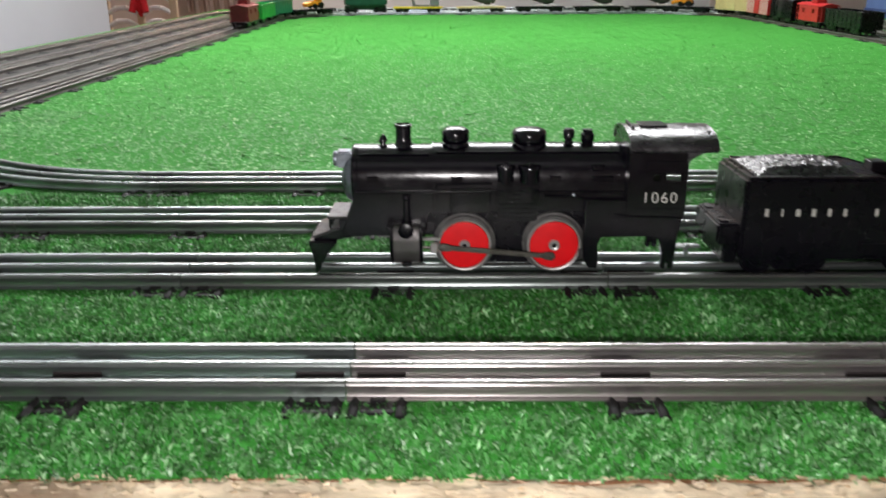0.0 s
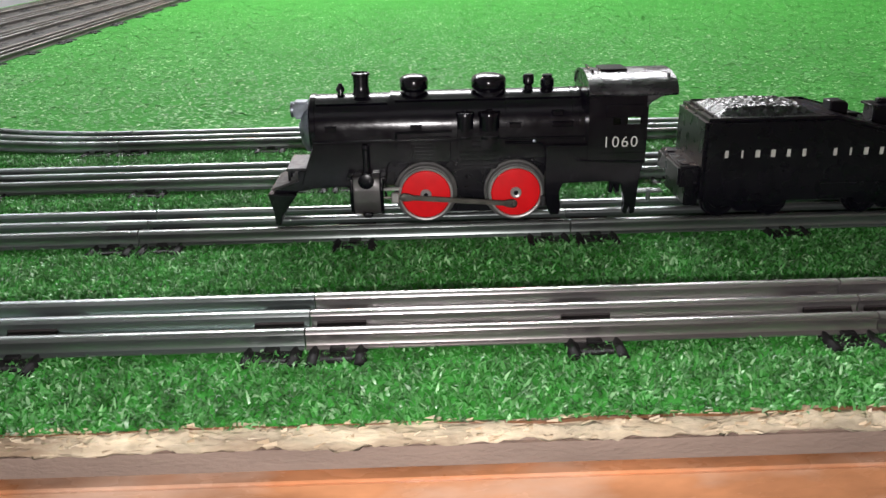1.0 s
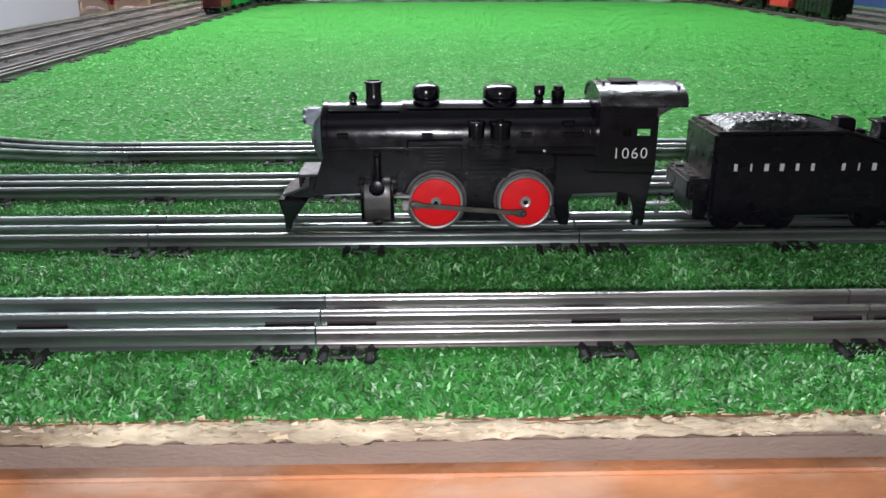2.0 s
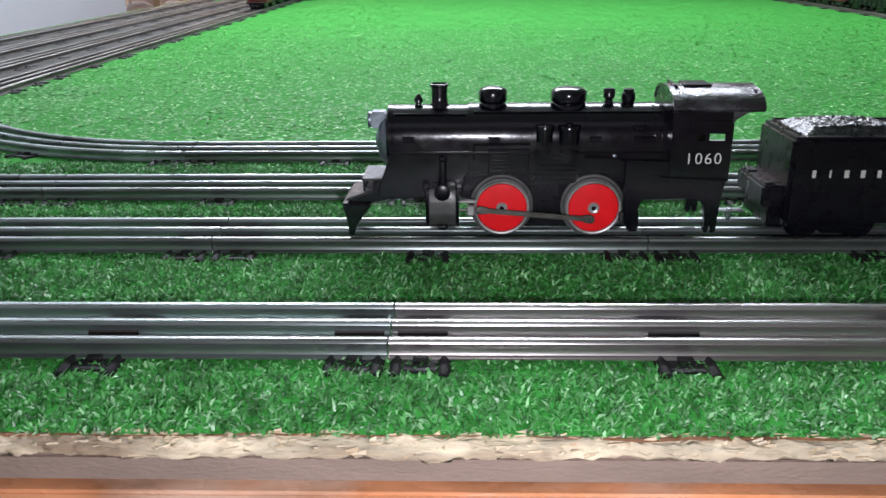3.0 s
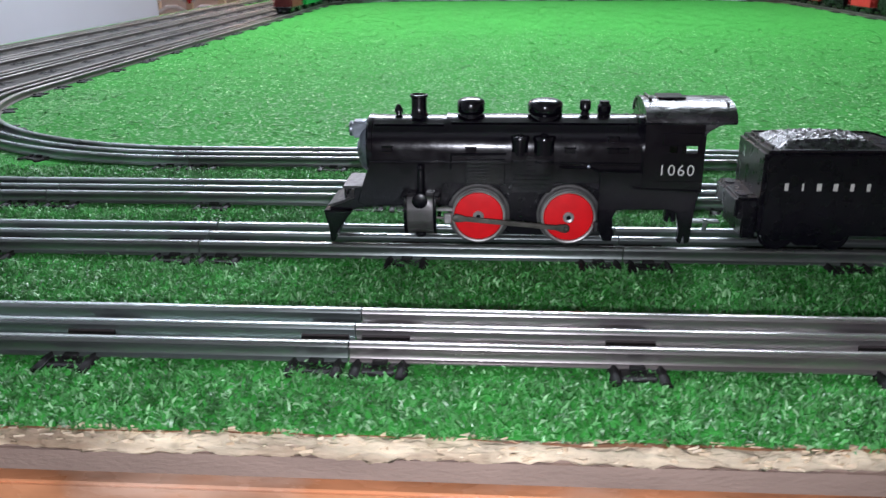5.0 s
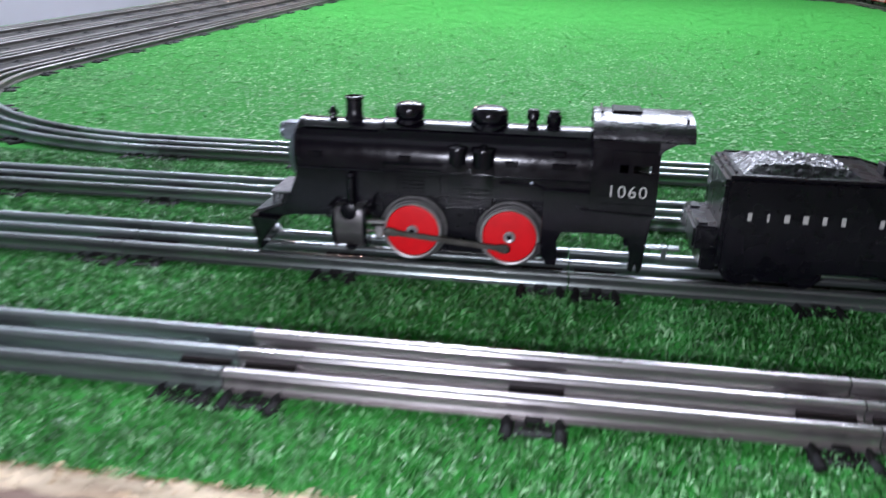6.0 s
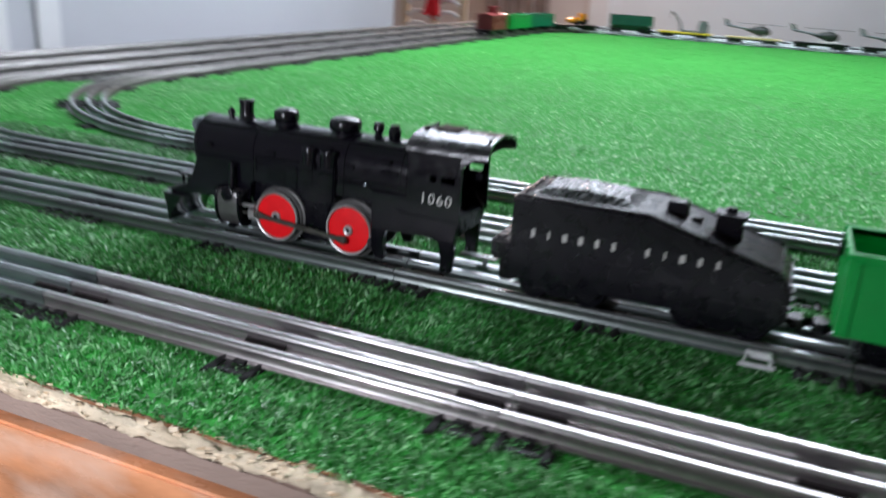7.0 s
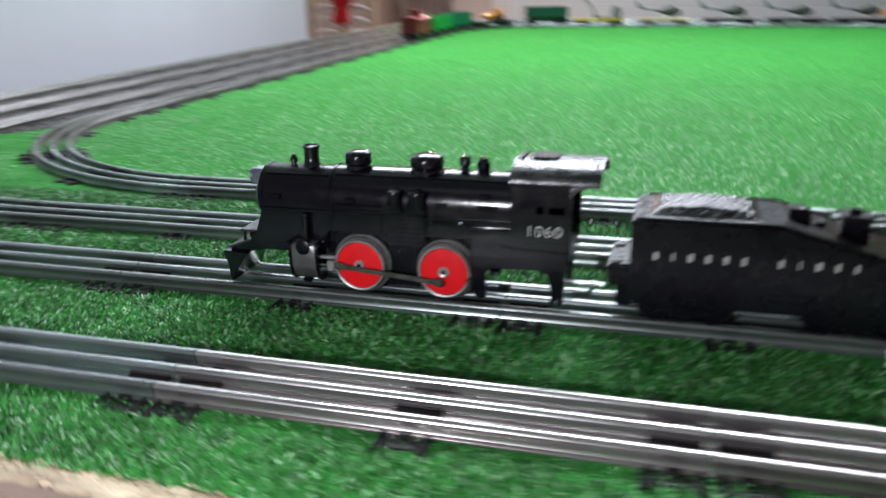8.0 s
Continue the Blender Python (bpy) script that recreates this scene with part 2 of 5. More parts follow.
M_WOOD = mat("varnished_wood", (0.56, 0.25, 0.12), 0.26, vary=0.5, scale=42, stretch=(0.45, 1, 1.1), bump=0.5, bump_scale=55,
             dirt=(0.78, 0.56, 0.43), dirt_amount=0.8, dirt_scale=30, coat=0.6, rough_vary=0.12)
M_GLUE = mat("brown_glue", (0.20, 0.085, 0.035), 0.6, vary=0.4, scale=60)
M_WALL = mat("white_wall_paint", (0.56, 0.575, 0.61), 0.75, vary=0.03, scale=3, bump=0.05, bump_scale=120)
M_CEIL = mat("ceiling_paint", (0.50, 0.50, 0.50), 0.8, vary=0.03, scale=3)
# Paler than M_WALL, to paint in the brighter light on this wall.
M_WALLN = mat("brightened_white_paint", (0.78, 0.82, 0.85), 0.7, vary=0.03, scale=3)
M_WALLB = mat("beige_wall_paint", (0.66, 0.60, 0.57), 0.8, vary=0.05, scale=3, bump=0.05, bump_scale=120)
# For an added unseen wall; its tan sets reflections in the black train.
M_PANEL = mat("unseen_wall_tan", (0.42, 0.34, 0.28), 0.7, vary=0.2, scale=6)
M_TRIM = mat("white_trim_paint", (0.80, 0.81, 0.82), 0.45, vary=0.03, scale=8)
M_FLOOR = mat("floor_boards", (0.25, 0.17, 0.11), 0.5, vary=0.25, scale=8, stretch=(0.2, 1, 1))
M_AC = mat("ivory_plastic", (0.70, 0.66, 0.55), 0.5, vary=0.06, scale=20)
M_DARK = mat("near_black", (0.012, 0.013, 0.015), 0.7)
# Plain pale colour stands in for the gleam of the metal clip.
M_GLEAM = mat("pale_gleam_wire", (0.85, 0.85, 0.85), 0.3, 0.1, vary=0.05)
M_CLOTH = mat("brown_cloth", (0.45, 0.38, 0.35), 0.95, vary=0.3, scale=9, bump=0.3, bump_scale=60)
M_REDCLOTH = mat("red_felt", (0.55, 0.012, 0.02), 0.9, vary=0.15, scale=30, bump=0.2)
M_PALEWOOD = mat("pale_wood", (0.58, 0.47, 0.33), 0.6, vary=0.2, scale=20, stretch=(1, 1, 0.2))
M_GLASS = bpy.data.materials.new("night_window_glass")
M_GLASS.use_nodes = True
_g = M_GLASS.node_tree.nodes["Principled BSDF"]
_g.inputs["Base Color"].default_value, _g.inputs["Roughness"].default_value = (0.045, 0.05, 0.065, 1), 0.1
_g.inputs["Transmission Weight"].default_value = 0.2

# ---- mesh tools ----


def join(dst, src):
    me = bpy.data.meshes.new("tmp")
    src.to_mesh(me)
    src.free()
    dst.from_mesh(me)
    bpy.data.meshes.remove(me)
    return dst


def add_prism(bm, poly, axis, a, b, bev=0.0, seg=2):
    """A polygon extruded along an axis from a to b. axis y: poly is (x, z); axis x: (y, z); axis z: (x, y)."""
    t = bmesh.new()

    def at(p, w):
        return {"y": (p[0], w, p[1]), "x": (w, p[0], p[1]), "z": (p[0], p[1], w)}[axis]
    va = [t.verts.new(at(p, a)) for p in poly]
    vb = [t.verts.new(at(p, b)) for p in poly]
    t.faces.new(va)
    t.faces.new(vb[::-1])
    n = len(poly)
    for i in range(n):
        t.faces.new((va[i], vb[i], vb[(i + 1) % n], va[(i + 1) % n]))
    bmesh.ops.recalc_face_normals(t, faces=t.faces)
    if bev:
        bmesh.ops.bevel(t, geom=list(t.edges), offset=bev, segments=seg, affect="EDGES", clamp_overlap=True)
    return join(bm, t)


def add_box(bm, x0, x1, y0, y1, z0, z1, bev=0.0, seg=2):
    return add_prism(bm, [(x0, z0), (x1, z0), (x1, z1), (x0, z1)], "y", y0, y1, bev, seg)


def add_lathe(bm, profile, place, direction=(0, 0, 1), n=24):
    """A profile of (radius, height) turned about an axis through place."""
    t = bmesh.new()
    rings = []
    for r, h in profile:
        if r < 1e-7:
            rings.append([t.verts.new((0, 0, h))])
        else:
            rings.append([t.verts.new((r * math.cos(2 * math.pi * k / n), r * math.sin(2 * math.pi * k / n), h)) for k in range(n)])
    for p, q in zip(rings, rings[1:]):
        for k in range(n):
            a, b = p[k % len(p)], p[(k + 1) % len(p)]
            c, d = q[(k + 1) % len(q)], q[k % len(q)]
            vs = []
            for v in (a, b, c, d):
                if v not in vs:
                    vs.append(v)
            if len(vs) > 2:
                t.faces.new(vs)
    if len(rings[0]) > 1:
        t.faces.new(rings[0][::-1])
    if len(rings[-1]) > 1:
        t.faces.new(rings[-1])
    bmesh.ops.recalc_face_normals(t, faces=t.faces)
    q = Vector(direction).normalized().to_track_quat("Z", "Y").to_matrix().to_4x4()
    bmesh.ops.transform(t, matrix=Matrix.Translation(place) @ q, verts=t.verts)
    return join(bm, t)


def add_rod(bm, p, q, r, n=10):
    d = Vector(q) - Vector(p)
    return add_lathe(bm, [(r, 0), (r, d.length)], p, d, n)


def add_sweep(bm, line, prof):
    """A closed profile of (side, up) swept along a level line of (x, y)."""
    t = bmesh.new()
    rings = []
    n = len(line)
    for i, (x, y) in enumerate(line):
        x0, y0 = line[max(0, i - 1)]
        x1, y1 = line[min(n - 1, i + 1)]
        d = math.hypot(x1 - x0, y1 - y0)
        nx, ny = -(y1 - y0) / d, (x1 - x0) / d
        rings.append([t.verts.new((x + nx * s, y + ny * s, u)) for s, u in prof])
    m = len(prof)
    for a, b in zip(rings, rings[1:]):
        for k in range(m):
            t.faces.new((a[k], a[(k + 1) % m], b[(k + 1) % m], b[k]))
    t.faces.new(rings[0])
    t.faces.new(rings[-1][::-1])
    bmesh.ops.recalc_face_normals(t, faces=t.faces)
    return join(bm, t)


def finish(bm, name, material, smooth=38):
    me = bpy.data.meshes.new(name)
    bm.to_mesh(me)
    bm.free()
    me.materials.append(material)
    if smooth:
        me.shade_smooth()
        me.set_sharp_from_angle(angle=radians(smooth))
    return me


def part(name, bm, material, parent, label="", smooth=38):
    ob = new(name, finish(bm, name, material, smooth))
    ob.parent = parent
    return tagged(ob, label)


def thing(name, m, label, category, group="", kind=""):
    ob = new(name)
    ob.empty_display_size = 0.01
    ob.matrix_world = m
    return tagged(ob, label, category, group, kind)


def solid(name, bm, material, label="", category="", group="", kind="", smooth=38):
    return tagged(new(name, finish(bm, name, material, smooth)), label, category, group, kind)


def BM():
    return bmesh.new()

# ---- room ----
X_WALL, Y_GAP, Y_FAR, X_RIGHT, Y_BACK, Z_FLOOR, Z_CEIL = -1.12, 2.5, 4.6, 3.2, -3.4, -0.80, 1.60


def slab(name, x0, x1, y0, y1, z0, z1, material, label="", category="wall", bev=0.0):
    return solid(name, add_box(BM(), x0, x1, y0, y1, z0, z1, bev), material, label, category, kind="structure")


slab("floor", -3.0, X_RIGHT, Y_BACK, Y_FAR, Z_FLOOR - 0.05, Z_FLOOR, M_FLOOR, "brown wooden floor boards under the table", "floor")
slab("ceiling", -3.0, X_RIGHT, Y_BACK, Y_FAR, Z_CEIL, Z_CEIL + 0.05, M_CEIL, "plain white painted ceiling", "ceiling")
# The window lies in the wall beside the table.
WY0, WY1, WZ0, WZ1 = 0.24, 0.885, -0.20, 0.75
slab("wall_west_a", X_WALL - 0.12, X_WALL, Y_BACK, WY0, Z_FLOOR, Z_CEIL, M_WALL, "plain white painted wall beside the table")
slab("wall_west_b", X_WALL - 0.12, X_WALL, WY1, Y_GAP, Z_FLOOR, Z_CEIL, M_WALL, "plain white painted wall beside the table")
slab("wall_west_c", X_WALL - 0.12, X_WALL, WY0, WY1, Z_FLOOR, WZ0, M_WALL, "white wall below the window")
slab("wall_west_d", X_WALL - 0.12, X_WALL, WY0, WY1, WZ1, Z_CEIL, M_WALL, "white wall above the window")
slab("wall_corner_side", -3.0, -1.24, Y_GAP - 0.12, Y_GAP, Z_FLOOR, Z_CEIL, M_WALLB, "beige wall round the corner")
slab("wall_alcove_side", -3.05, -3.0, Y_GAP - 0.12, Y_FAR, Z_FLOOR, Z_CEIL, M_WALLB, "beige wall at the end of the room")
slab("wall_north_beige", -3.0, -0.92, Y_FAR, Y_FAR + 0.1, Z_FLOOR, Z_CEIL, M_WALLB, "beige wall lit by a warm lamp")
slab("wall_north_white", -0.80, 1.46, Y_FAR, Y_FAR + 0.1, Z_FLOOR, Z_CEIL, M_WALLN, "plain white painted wall behind the far track")
slab("wall_north_side", 1.46, X_RIGHT, Y_FAR - 0.02, Y_FAR + 0.1, Z_FLOOR, Z_CEIL, M_WALLB, "beige wall beside the white one")
slab("wall_east", X_RIGHT, X_RIGHT + 0.1, Y_BACK, Y_FAR, Z_FLOOR, Z_CEIL, M_WALLB, "beige painted wall")
slab("wall_south", -3.0, X_RIGHT, Y_BACK - 0.1, Y_BACK, Z_FLOOR, Z_CEIL, M_PANEL, "unseen tan wall, toned for reflections in the train")
slab("trim_door", -0.92, -0.80, Y_FAR - 0.03, Y_FAR + 0.1, Z_FLOOR, Z_CEIL - 0.2, M_TRIM, "white painted door trim", "trim", 0.006)
slab("trim_wall", X_WALL, X_WALL + 0.006, 0.954, 1.014, Z_FLOOR, Z_CEIL, M_TRIM, "white painted vertical wall trim", "trim", 0.004)

window = thing("window_1", pose(X_WALL, 0, 0), "white window with dark night glass", "window", kind="structure")
for name, b in (("jamb", (WY1 - 0.035, WY1, WZ0, WZ1)), ("jamb", (WY0, WY0 + 0.035, WZ0, WZ1)),
                ("head", (WY0 + 0.035, WY1 - 0.035, WZ1 - 0.04, WZ1)), ("sill", (WY0 + 0.035, WY1 - 0.035, WZ0, WZ0 + 0.03)),
                ("sash_rail", (WY0 + 0.035, WY1 - 0.035, 0.072, 0.104))):
    part(name, add_box(BM(), -0.06, 0.014, b[0], b[1], b[2], b[3], 0.004), M_TRIM, window)
part("sash_lock", add_box(BM(), 0.014, 0.026, 0.735, 0.775, 0.100, 0.110, 0.003), M_TRIM, window, "white sash lock")
part("pane", add_box(BM(), -0.03, -0.026, WY0 + 0.03, WY1 - 0.03, 0.10, WZ1 - 0.03), M_GLASS, window, "dark glass pane at night")
part("filler_panel", add_box(BM(), -0.03, -0.018, WY0 + 0.03, WY1 - 0.03, WZ0, 0.075), M_TRIM, window, "white filler panel")
slab("night_backdrop", -1.9, -1.85, -1.2, 2.3, Z_FLOOR, Z_CEIL, M_DARK, "dark night outside the window", "backdrop")

ac = thing("air_conditioner", pose(X_WALL, 0.645, -0.18), "ivory window air conditioner with dark open louvres", "air conditioner")
bm = BM()
add_prism(bm, [(-0.30, 0), (0.184, 0), (0.184, 0.236), (-0.30, 0.236)], "x", -0.25, -0.018, 0.008)
part("body", bm, M_AC, ac)
bm = BM()
for a in ((-0.30, 0.184, 0.222, 0.238), (-0.30, 0.184, 0.0, 0.02), (0.166, 0.186, 0.02, 0.222), (-0.30, -0.28, 0.02, 0.222), (0.062, 0.082, 0.02, 0.222)):
    add_box(bm, -0.018, 0.045, a[0], a[1], a[2], a[3], 0.004)
part("front_frame", bm, M_AC, ac)
# A dark plate paints the shade inside the outlet.
part("outlet_shade", add_box(BM(), -0.018, -0.012, 0.082, 0.166, 0.02, 0.222), M_DARK, ac, "dark plate for the shade in the air outlet")
for k in range(8):
    z = 0.200 - k * 0.0245
    part("louvre", add_prism(BM(), [(0.002, z), (0.032, z + 0.005), (0.032, z + 0.007), (0.002, z + 0.002)], "y", 0.084, 0.164), M_AC, ac)
part("grille_back", add_box(BM(), -0.018, 0.026, -0.28, 0.062, 0.02, 0.222), M_AC, ac)
for k in range(24):
    z = 0.212 - k * 0.0082
    part("grille_slat", add_box(BM(), 0.026, 0.036, -0.275, 0.06, z, z + 0.0045, 0.001, 1), M_AC, ac)

# Unseen housings; those at -1.3 and 3.7 go with the added fill lamps.
for lamp_y in (1.80, -1.3, 3.7):
    fix = thing("ceiling_light", pose(-0.08, lamp_y, Z_CEIL), "unseen white lamp housing, long and flat", "lamp", "ceiling lights")
    part("housing", add_box(BM(), -0.92, 0.92, -0.32, 0.32, -0.035, 0.0, 0.006), M_TRIM, fix)

# ---- table ----
BX0, BX1, BY0, BY1 = -0.90, 1.30, -0.057, 3.02
table = thing("layout_table", pose(0, 0, Z_FLOOR), "wooden table with a fibreboard top under artificial grass", "table")
part("fibreboard", add_box(BM(), BX0, BX1, BY0 + 0.003, BY1, -Z_FLOOR - 0.0125, -Z_FLOOR - 0.002, 0.0015), M_BOARD, table, "grey-brown fibreboard")
bm = BM()
add_box(bm, BX0 + 0.01, BX1 - 0.01, BY0 + 0.001, BY0 + 0.022, -Z_FLOOR - 0.115, -Z_FLOOR - 0.0150, 0.0012)
part("apron", bm, M_WOOD, table, "varnished orange-brown wooden front board")
part("apron", add_box(BM(), BX0 + 0.01, BX1 - 0.01, BY1 - 0.03, BY1 - 0.01, -Z_FLOOR - 0.115, -Z_FLOOR - 0.0142, 0.0006), M_WOOD, table)
part("deck", add_box(BM(), BX0 + 0.01, BX1 - 0.01, BY0 + 0.023, BY1 - 0.031, -Z_FLOOR - 0.03, -Z_FLOOR - 0.0128), M_WOOD, table)
for lx in (BX0 + 0.05, BX1 - 0.12):
    for ly in (BY0 + 0.05, 1.45, BY1 - 0.13):
        part("leg", add_box(BM(), lx, lx + 0.07, ly, ly + 0.07, 0, -Z_FLOOR - 0.031, 0.003), M_WOOD, table)

# Torn upper layer of the board along the front, with an uneven broken lip.
rng = np.random.default_rng(5)
nx = 900
xs = np.linspace(BX0 + 0.004, BX1 - 0.004, nx)


def wobble(x, parts, seed):
    r = np.random.default_rng(seed)
    y = np.zeros_like(x)
    for f, a in parts:
        y += a * np.sin(x * f * (1 + 0.2 * r.random()) + r.random() * 6.28)
    return y


lip = -0.0556 + 0.75 * wobble(xs, ((23, .0011), (61, .0008), (140, .0006), (330, .0004)), 1) + rng.normal(0, 0.00022, nx)
inner = np.full(nx, -0.0445)
rows, cols = [], 7
for j in range(cols):
    f = j / (cols - 1)
    y = inner + (lip - inner) * f
    z = 0.0002 - 0.0020 * f ** 3 + wobble(xs * (1 + 0.07 * j), ((90, .0004), (260, .0004), (700, .0003)), 10 + j) + rng.normal(0, 0.0003, nx)
    rows.append(np.stack([xs, y, z], 1))
y = lip + 0.0012 + rng.normal(0, 0.0003, nx)
z = -0.0026 + wobble(xs, ((40, .0005), (170, .0004), (420, .0003)), 30) + rng.normal(0, 0.00025, nx)
rows.append(np.stack([xs, y, z], 1))
rows.append(np.stack([xs, np.full(nx, -0.0520), np.full(nx, -0.0030)], 1))
verts = np.concatenate(rows)
faces = [(j * nx + i, j * nx + i + 1, (j + 1) * nx + i + 1, (j + 1) * nx + i) for j in range(len(rows) - 1) for i in range(nx - 1)]
me = bpy.data.meshes.new("torn_edge")
me.from_pydata(verts.tolist(), [], faces)
me.materials.append(M_TORN)
me.shade_smooth()
torn = tagged(new("torn_edge", me), "torn cream fibre layer along the edge")
torn.parent = table
torn.location = (0, 0, -Z_FLOOR)
# loose fibres and flakes along the torn edge
fr = np.random.default_rng(12)
fn = 700
fx, fyy = fr.uniform(-0.45, 0.70, fn), fr.uniform(-0.0560, -0.0455, fn)
fl, fw = fr.uniform(0.0008, 0.0045, fn), fr.uniform(0.00006, 0.0002, fn)
fa = fr.normal(0, 0.28, fn)
fz = 0.0006 - 0.0022 * np.clip((-0.0445 - fyy) / 0.0115, 0, 1) ** 3 + fr.uniform(0, 0.0006, fn)
verts = np.empty((fn, 4, 3))
for c, (su, sv) in enumerate(((-1, -1), (1, -1), (1, 1), (-1, 1))):
    verts[:, c, 0] = fx + su * fl / 2 * np.cos(fa) - sv * fw / 2 * np.sin(fa)
    verts[:, c, 1] = fyy + su * fl / 2 * np.sin(fa) + sv * fw / 2 * np.cos(fa)
    verts[:, c, 2] = fz + (su + 1) * fr.uniform(-0.0002, 0.0006, fn) + sv * 0.0003
me = bpy.data.meshes.new("fibre_layer")
me.from_pydata(verts.reshape(-1, 3).tolist(), [], np.arange(fn * 4).reshape(-1, 4).tolist())
me.materials.append(M_FIBRES)
fib = tagged(new("fibre_layer", me), "loose pale fibres on the torn edge", kind="stuff")
fib.parent = table
fib.location = (0, 0, -Z_FLOOR)

seam_y = -0.0474 + wobble(xs, ((31, .0006), (83, .0005), (210, .0004)), 77)
half = np.clip(0.0006 + wobble(xs, ((17, .0006), (49, .0005)), 78), 0.00005, 0.002)
rows = [np.stack([xs, seam_y + e * half, np.full(nx, 0.0006 + 0.0004 * (1 - abs(e)))], 1) for e in (-1, 0, 1)]
me = bpy.data.meshes.new("glue_seam")
me.from_pydata(np.concatenate(rows).tolist(), [], [(j * nx + i, j * nx + i + 1, (j + 1) * nx + i + 1, (j + 1) * nx + i) for j in range(2) for i in range(nx - 1)])
me.materials.append(M_GLUE)
seam = tagged(new("glue_seam", me), "brown glue line along the cut grass edge")
seam.parent = table
seam.location = (0, 0, -Z_FLOOR)

# ---- artificial grass sheet ----
bm = BM()
gx, gy = 160, 200
vs = [[bm.verts.new((BX0 + 0.01 + (BX1 - BX0 - 0.02) * i / gx, -0.0465 + (BY1 - 0.01 + 0.0465) * j / gy,
                     0.0006 + 0.0008 * noise.noise(Vector((i * 0.31, j * 0.33, 0))))) for i in range(gx + 1)] for j in range(gy + 1)]
for j in range(gy):
    for i in range(gx):
        bm.faces.new((vs[j][i], vs[j][i + 1], vs[j + 1][i + 1], vs[j + 1][i]))
solid("grass_sheet", bm, M_TURF, "green artificial grass sheet laid over the table", "artificial grass", kind="structure")

solid("track_underlay", add_prism(BM(), [(-0.862, 0.30), (-0.78, 0.34), (-0.690, 0.44), (-0.600, 0.52), (-0.527, 0.64), (-0.527, 2.36), (-0.862, 2.36)], "z", 0.0002, 0.0016), M_UNDER, "grey underlay strip beneath the side tracks", "underlay", kind="structure")

# ---- railway track ----
R_CURVE, HALF, RAIL_TOP = 0.317, 0.0160, 0.0088
SECTION = 0.2215
RAIL = [(-0.0041, 0.0016), (0.0041, 0.0016), (0.0041, 0.0022), (0.0020, 0.0026), (0.0016, 0.0036), (0.0016, 0.0058), (0.0021, 0.0066),
        (0.0024, 0.0073), (0.0021, 0.0081), (0.0014, 0.0086), (0.0005, 0.0088), (-0.0005, 0.0088), (-0.0014, 0.0086), (-0.0021, 0.0081), (-0.0024, 0.0073),
        (-0.0021, 0.0066), (-0.0016, 0.0058), (-0.0016, 0.0036), (-0.0020, 0.0026), (-0.0041, 0.0022)]


def tie_mesh():
    """A pressed metal sleeper: raised plate, curled side flanges, clips that hold the rail feet."""
    bm = BM()
    e = 0.0275
    add_box(bm, -0.0066, 0.0066, -e, e, 0.0006, 0.0015, 0.0003, 1)
    for s in (-1, 1):
        add_prism(bm, [(-0.0062, 0.0016), (0.0062, 0.0016), (0.0056, -0.0016), (-0.0056, -0.0016)], "y", min(s * e, s * (e + 0.0009)), max(s * e, s * (e + 0.0009)), 0.0003, 1)
    for s in (-1, 1):
        add_prism(bm, [(s * 0.0066, 0.0014), (s * 0.0076, 0.0024), (s * 0.0094, 0.0026), (s * 0.0108, 0.0018), (s * 0.0116, 0.0002), (s * 0.0114, -0.0022),
                       (s * 0.0098, -0.0022), (s * 0.0094, -0.0004), (s * 0.0084, 0.0006)], "y", -e - 0.0046, e + 0.0046, 0.0004, 1)
    for rail in (-HALF, 0, HALF):
        for side in (-1, 1):
            add_box(bm, -0.0030, 0.0030, rail + side * 0.0043 - 0.0014, rail + side * 0.0043 + 0.0014, 0.0014, 0.0031, 0.0004, 1)
    return finish(bm, "tie", M_TIE)


def insulator_mesh():
    bm = BM()
    add_prism(bm, [(-0.0052, 0.0014), (0.0052, 0.0014), (0.0052, 0.0029), (0.0028, 0.0036), (0.0022, 0.0048), (-0.0022, 0.0048), (-0.0028, 0.0036), (-0.0052, 0.0029)],
              "x", -0.0098, 0.0098)
    return finish(bm, "insulator", M_FIBRE)


TIE_ME, INS_ME = tie_mesh(), insulator_mesh()


def track(m, length, bend=0, fresh=0):
    """One piece of three-rail track; fresh 0 plain, 1 bright, 2 darker and duller. bend 0: straight along x from 0 to
    length; else a curve to the left of that many degrees.
    """
    t = thing("track_section", m, ("curved" if bend else "straight") + " three-rail tinplate toy track with black ties on grass", "toy track", "toy railway track")
    for off in (-HALF, 0, HALF):
        if bend:
            n = 14
            line = [((R_CURVE - off) * math.sin(radians(bend) * k / n), R_CURVE - (R_CURVE - off) * math.cos(radians(bend) * k / n)) for k in range(n + 1)]
        else:
            line = [(0.0003, off), (length - 0.0003, off)]
        part("rail", add_sweep(BM(), line, RAIL), (M_STEEL, M_STEEL_NEW, M_STEEL_DARK)[fresh], t)
    spots = [0.0125, length / 2, length - 0.0125] if length > 0.12 else ([length / 2] if length > 0.03 else [])
    for s in spots:
        if bend:
            a = s / R_CURVE
            q = Matrix.Translation((R_CURVE * math.sin(a), R_CURVE - R_CURVE * math.cos(a), 0)) @ Matrix.Rotation(a, 4, "Z")
        else:
            q = Matrix.Translation((s, 0, 0))
        for name, data in (("tie", TIE_ME), ("insulator", INS_ME)):
            ob = new(name, data)
            ob.parent = t
            ob.matrix_local = q
    return t


MASTER = {}


def lay(m, length, bend=0, fresh=0):
    key = (round(length, 4), bend, fresh)
    if key not in MASTER:
        MASTER[key] = track(m, length, bend, fresh)
        return MASTER[key]
    return copy_thing(MASTER[key], m)


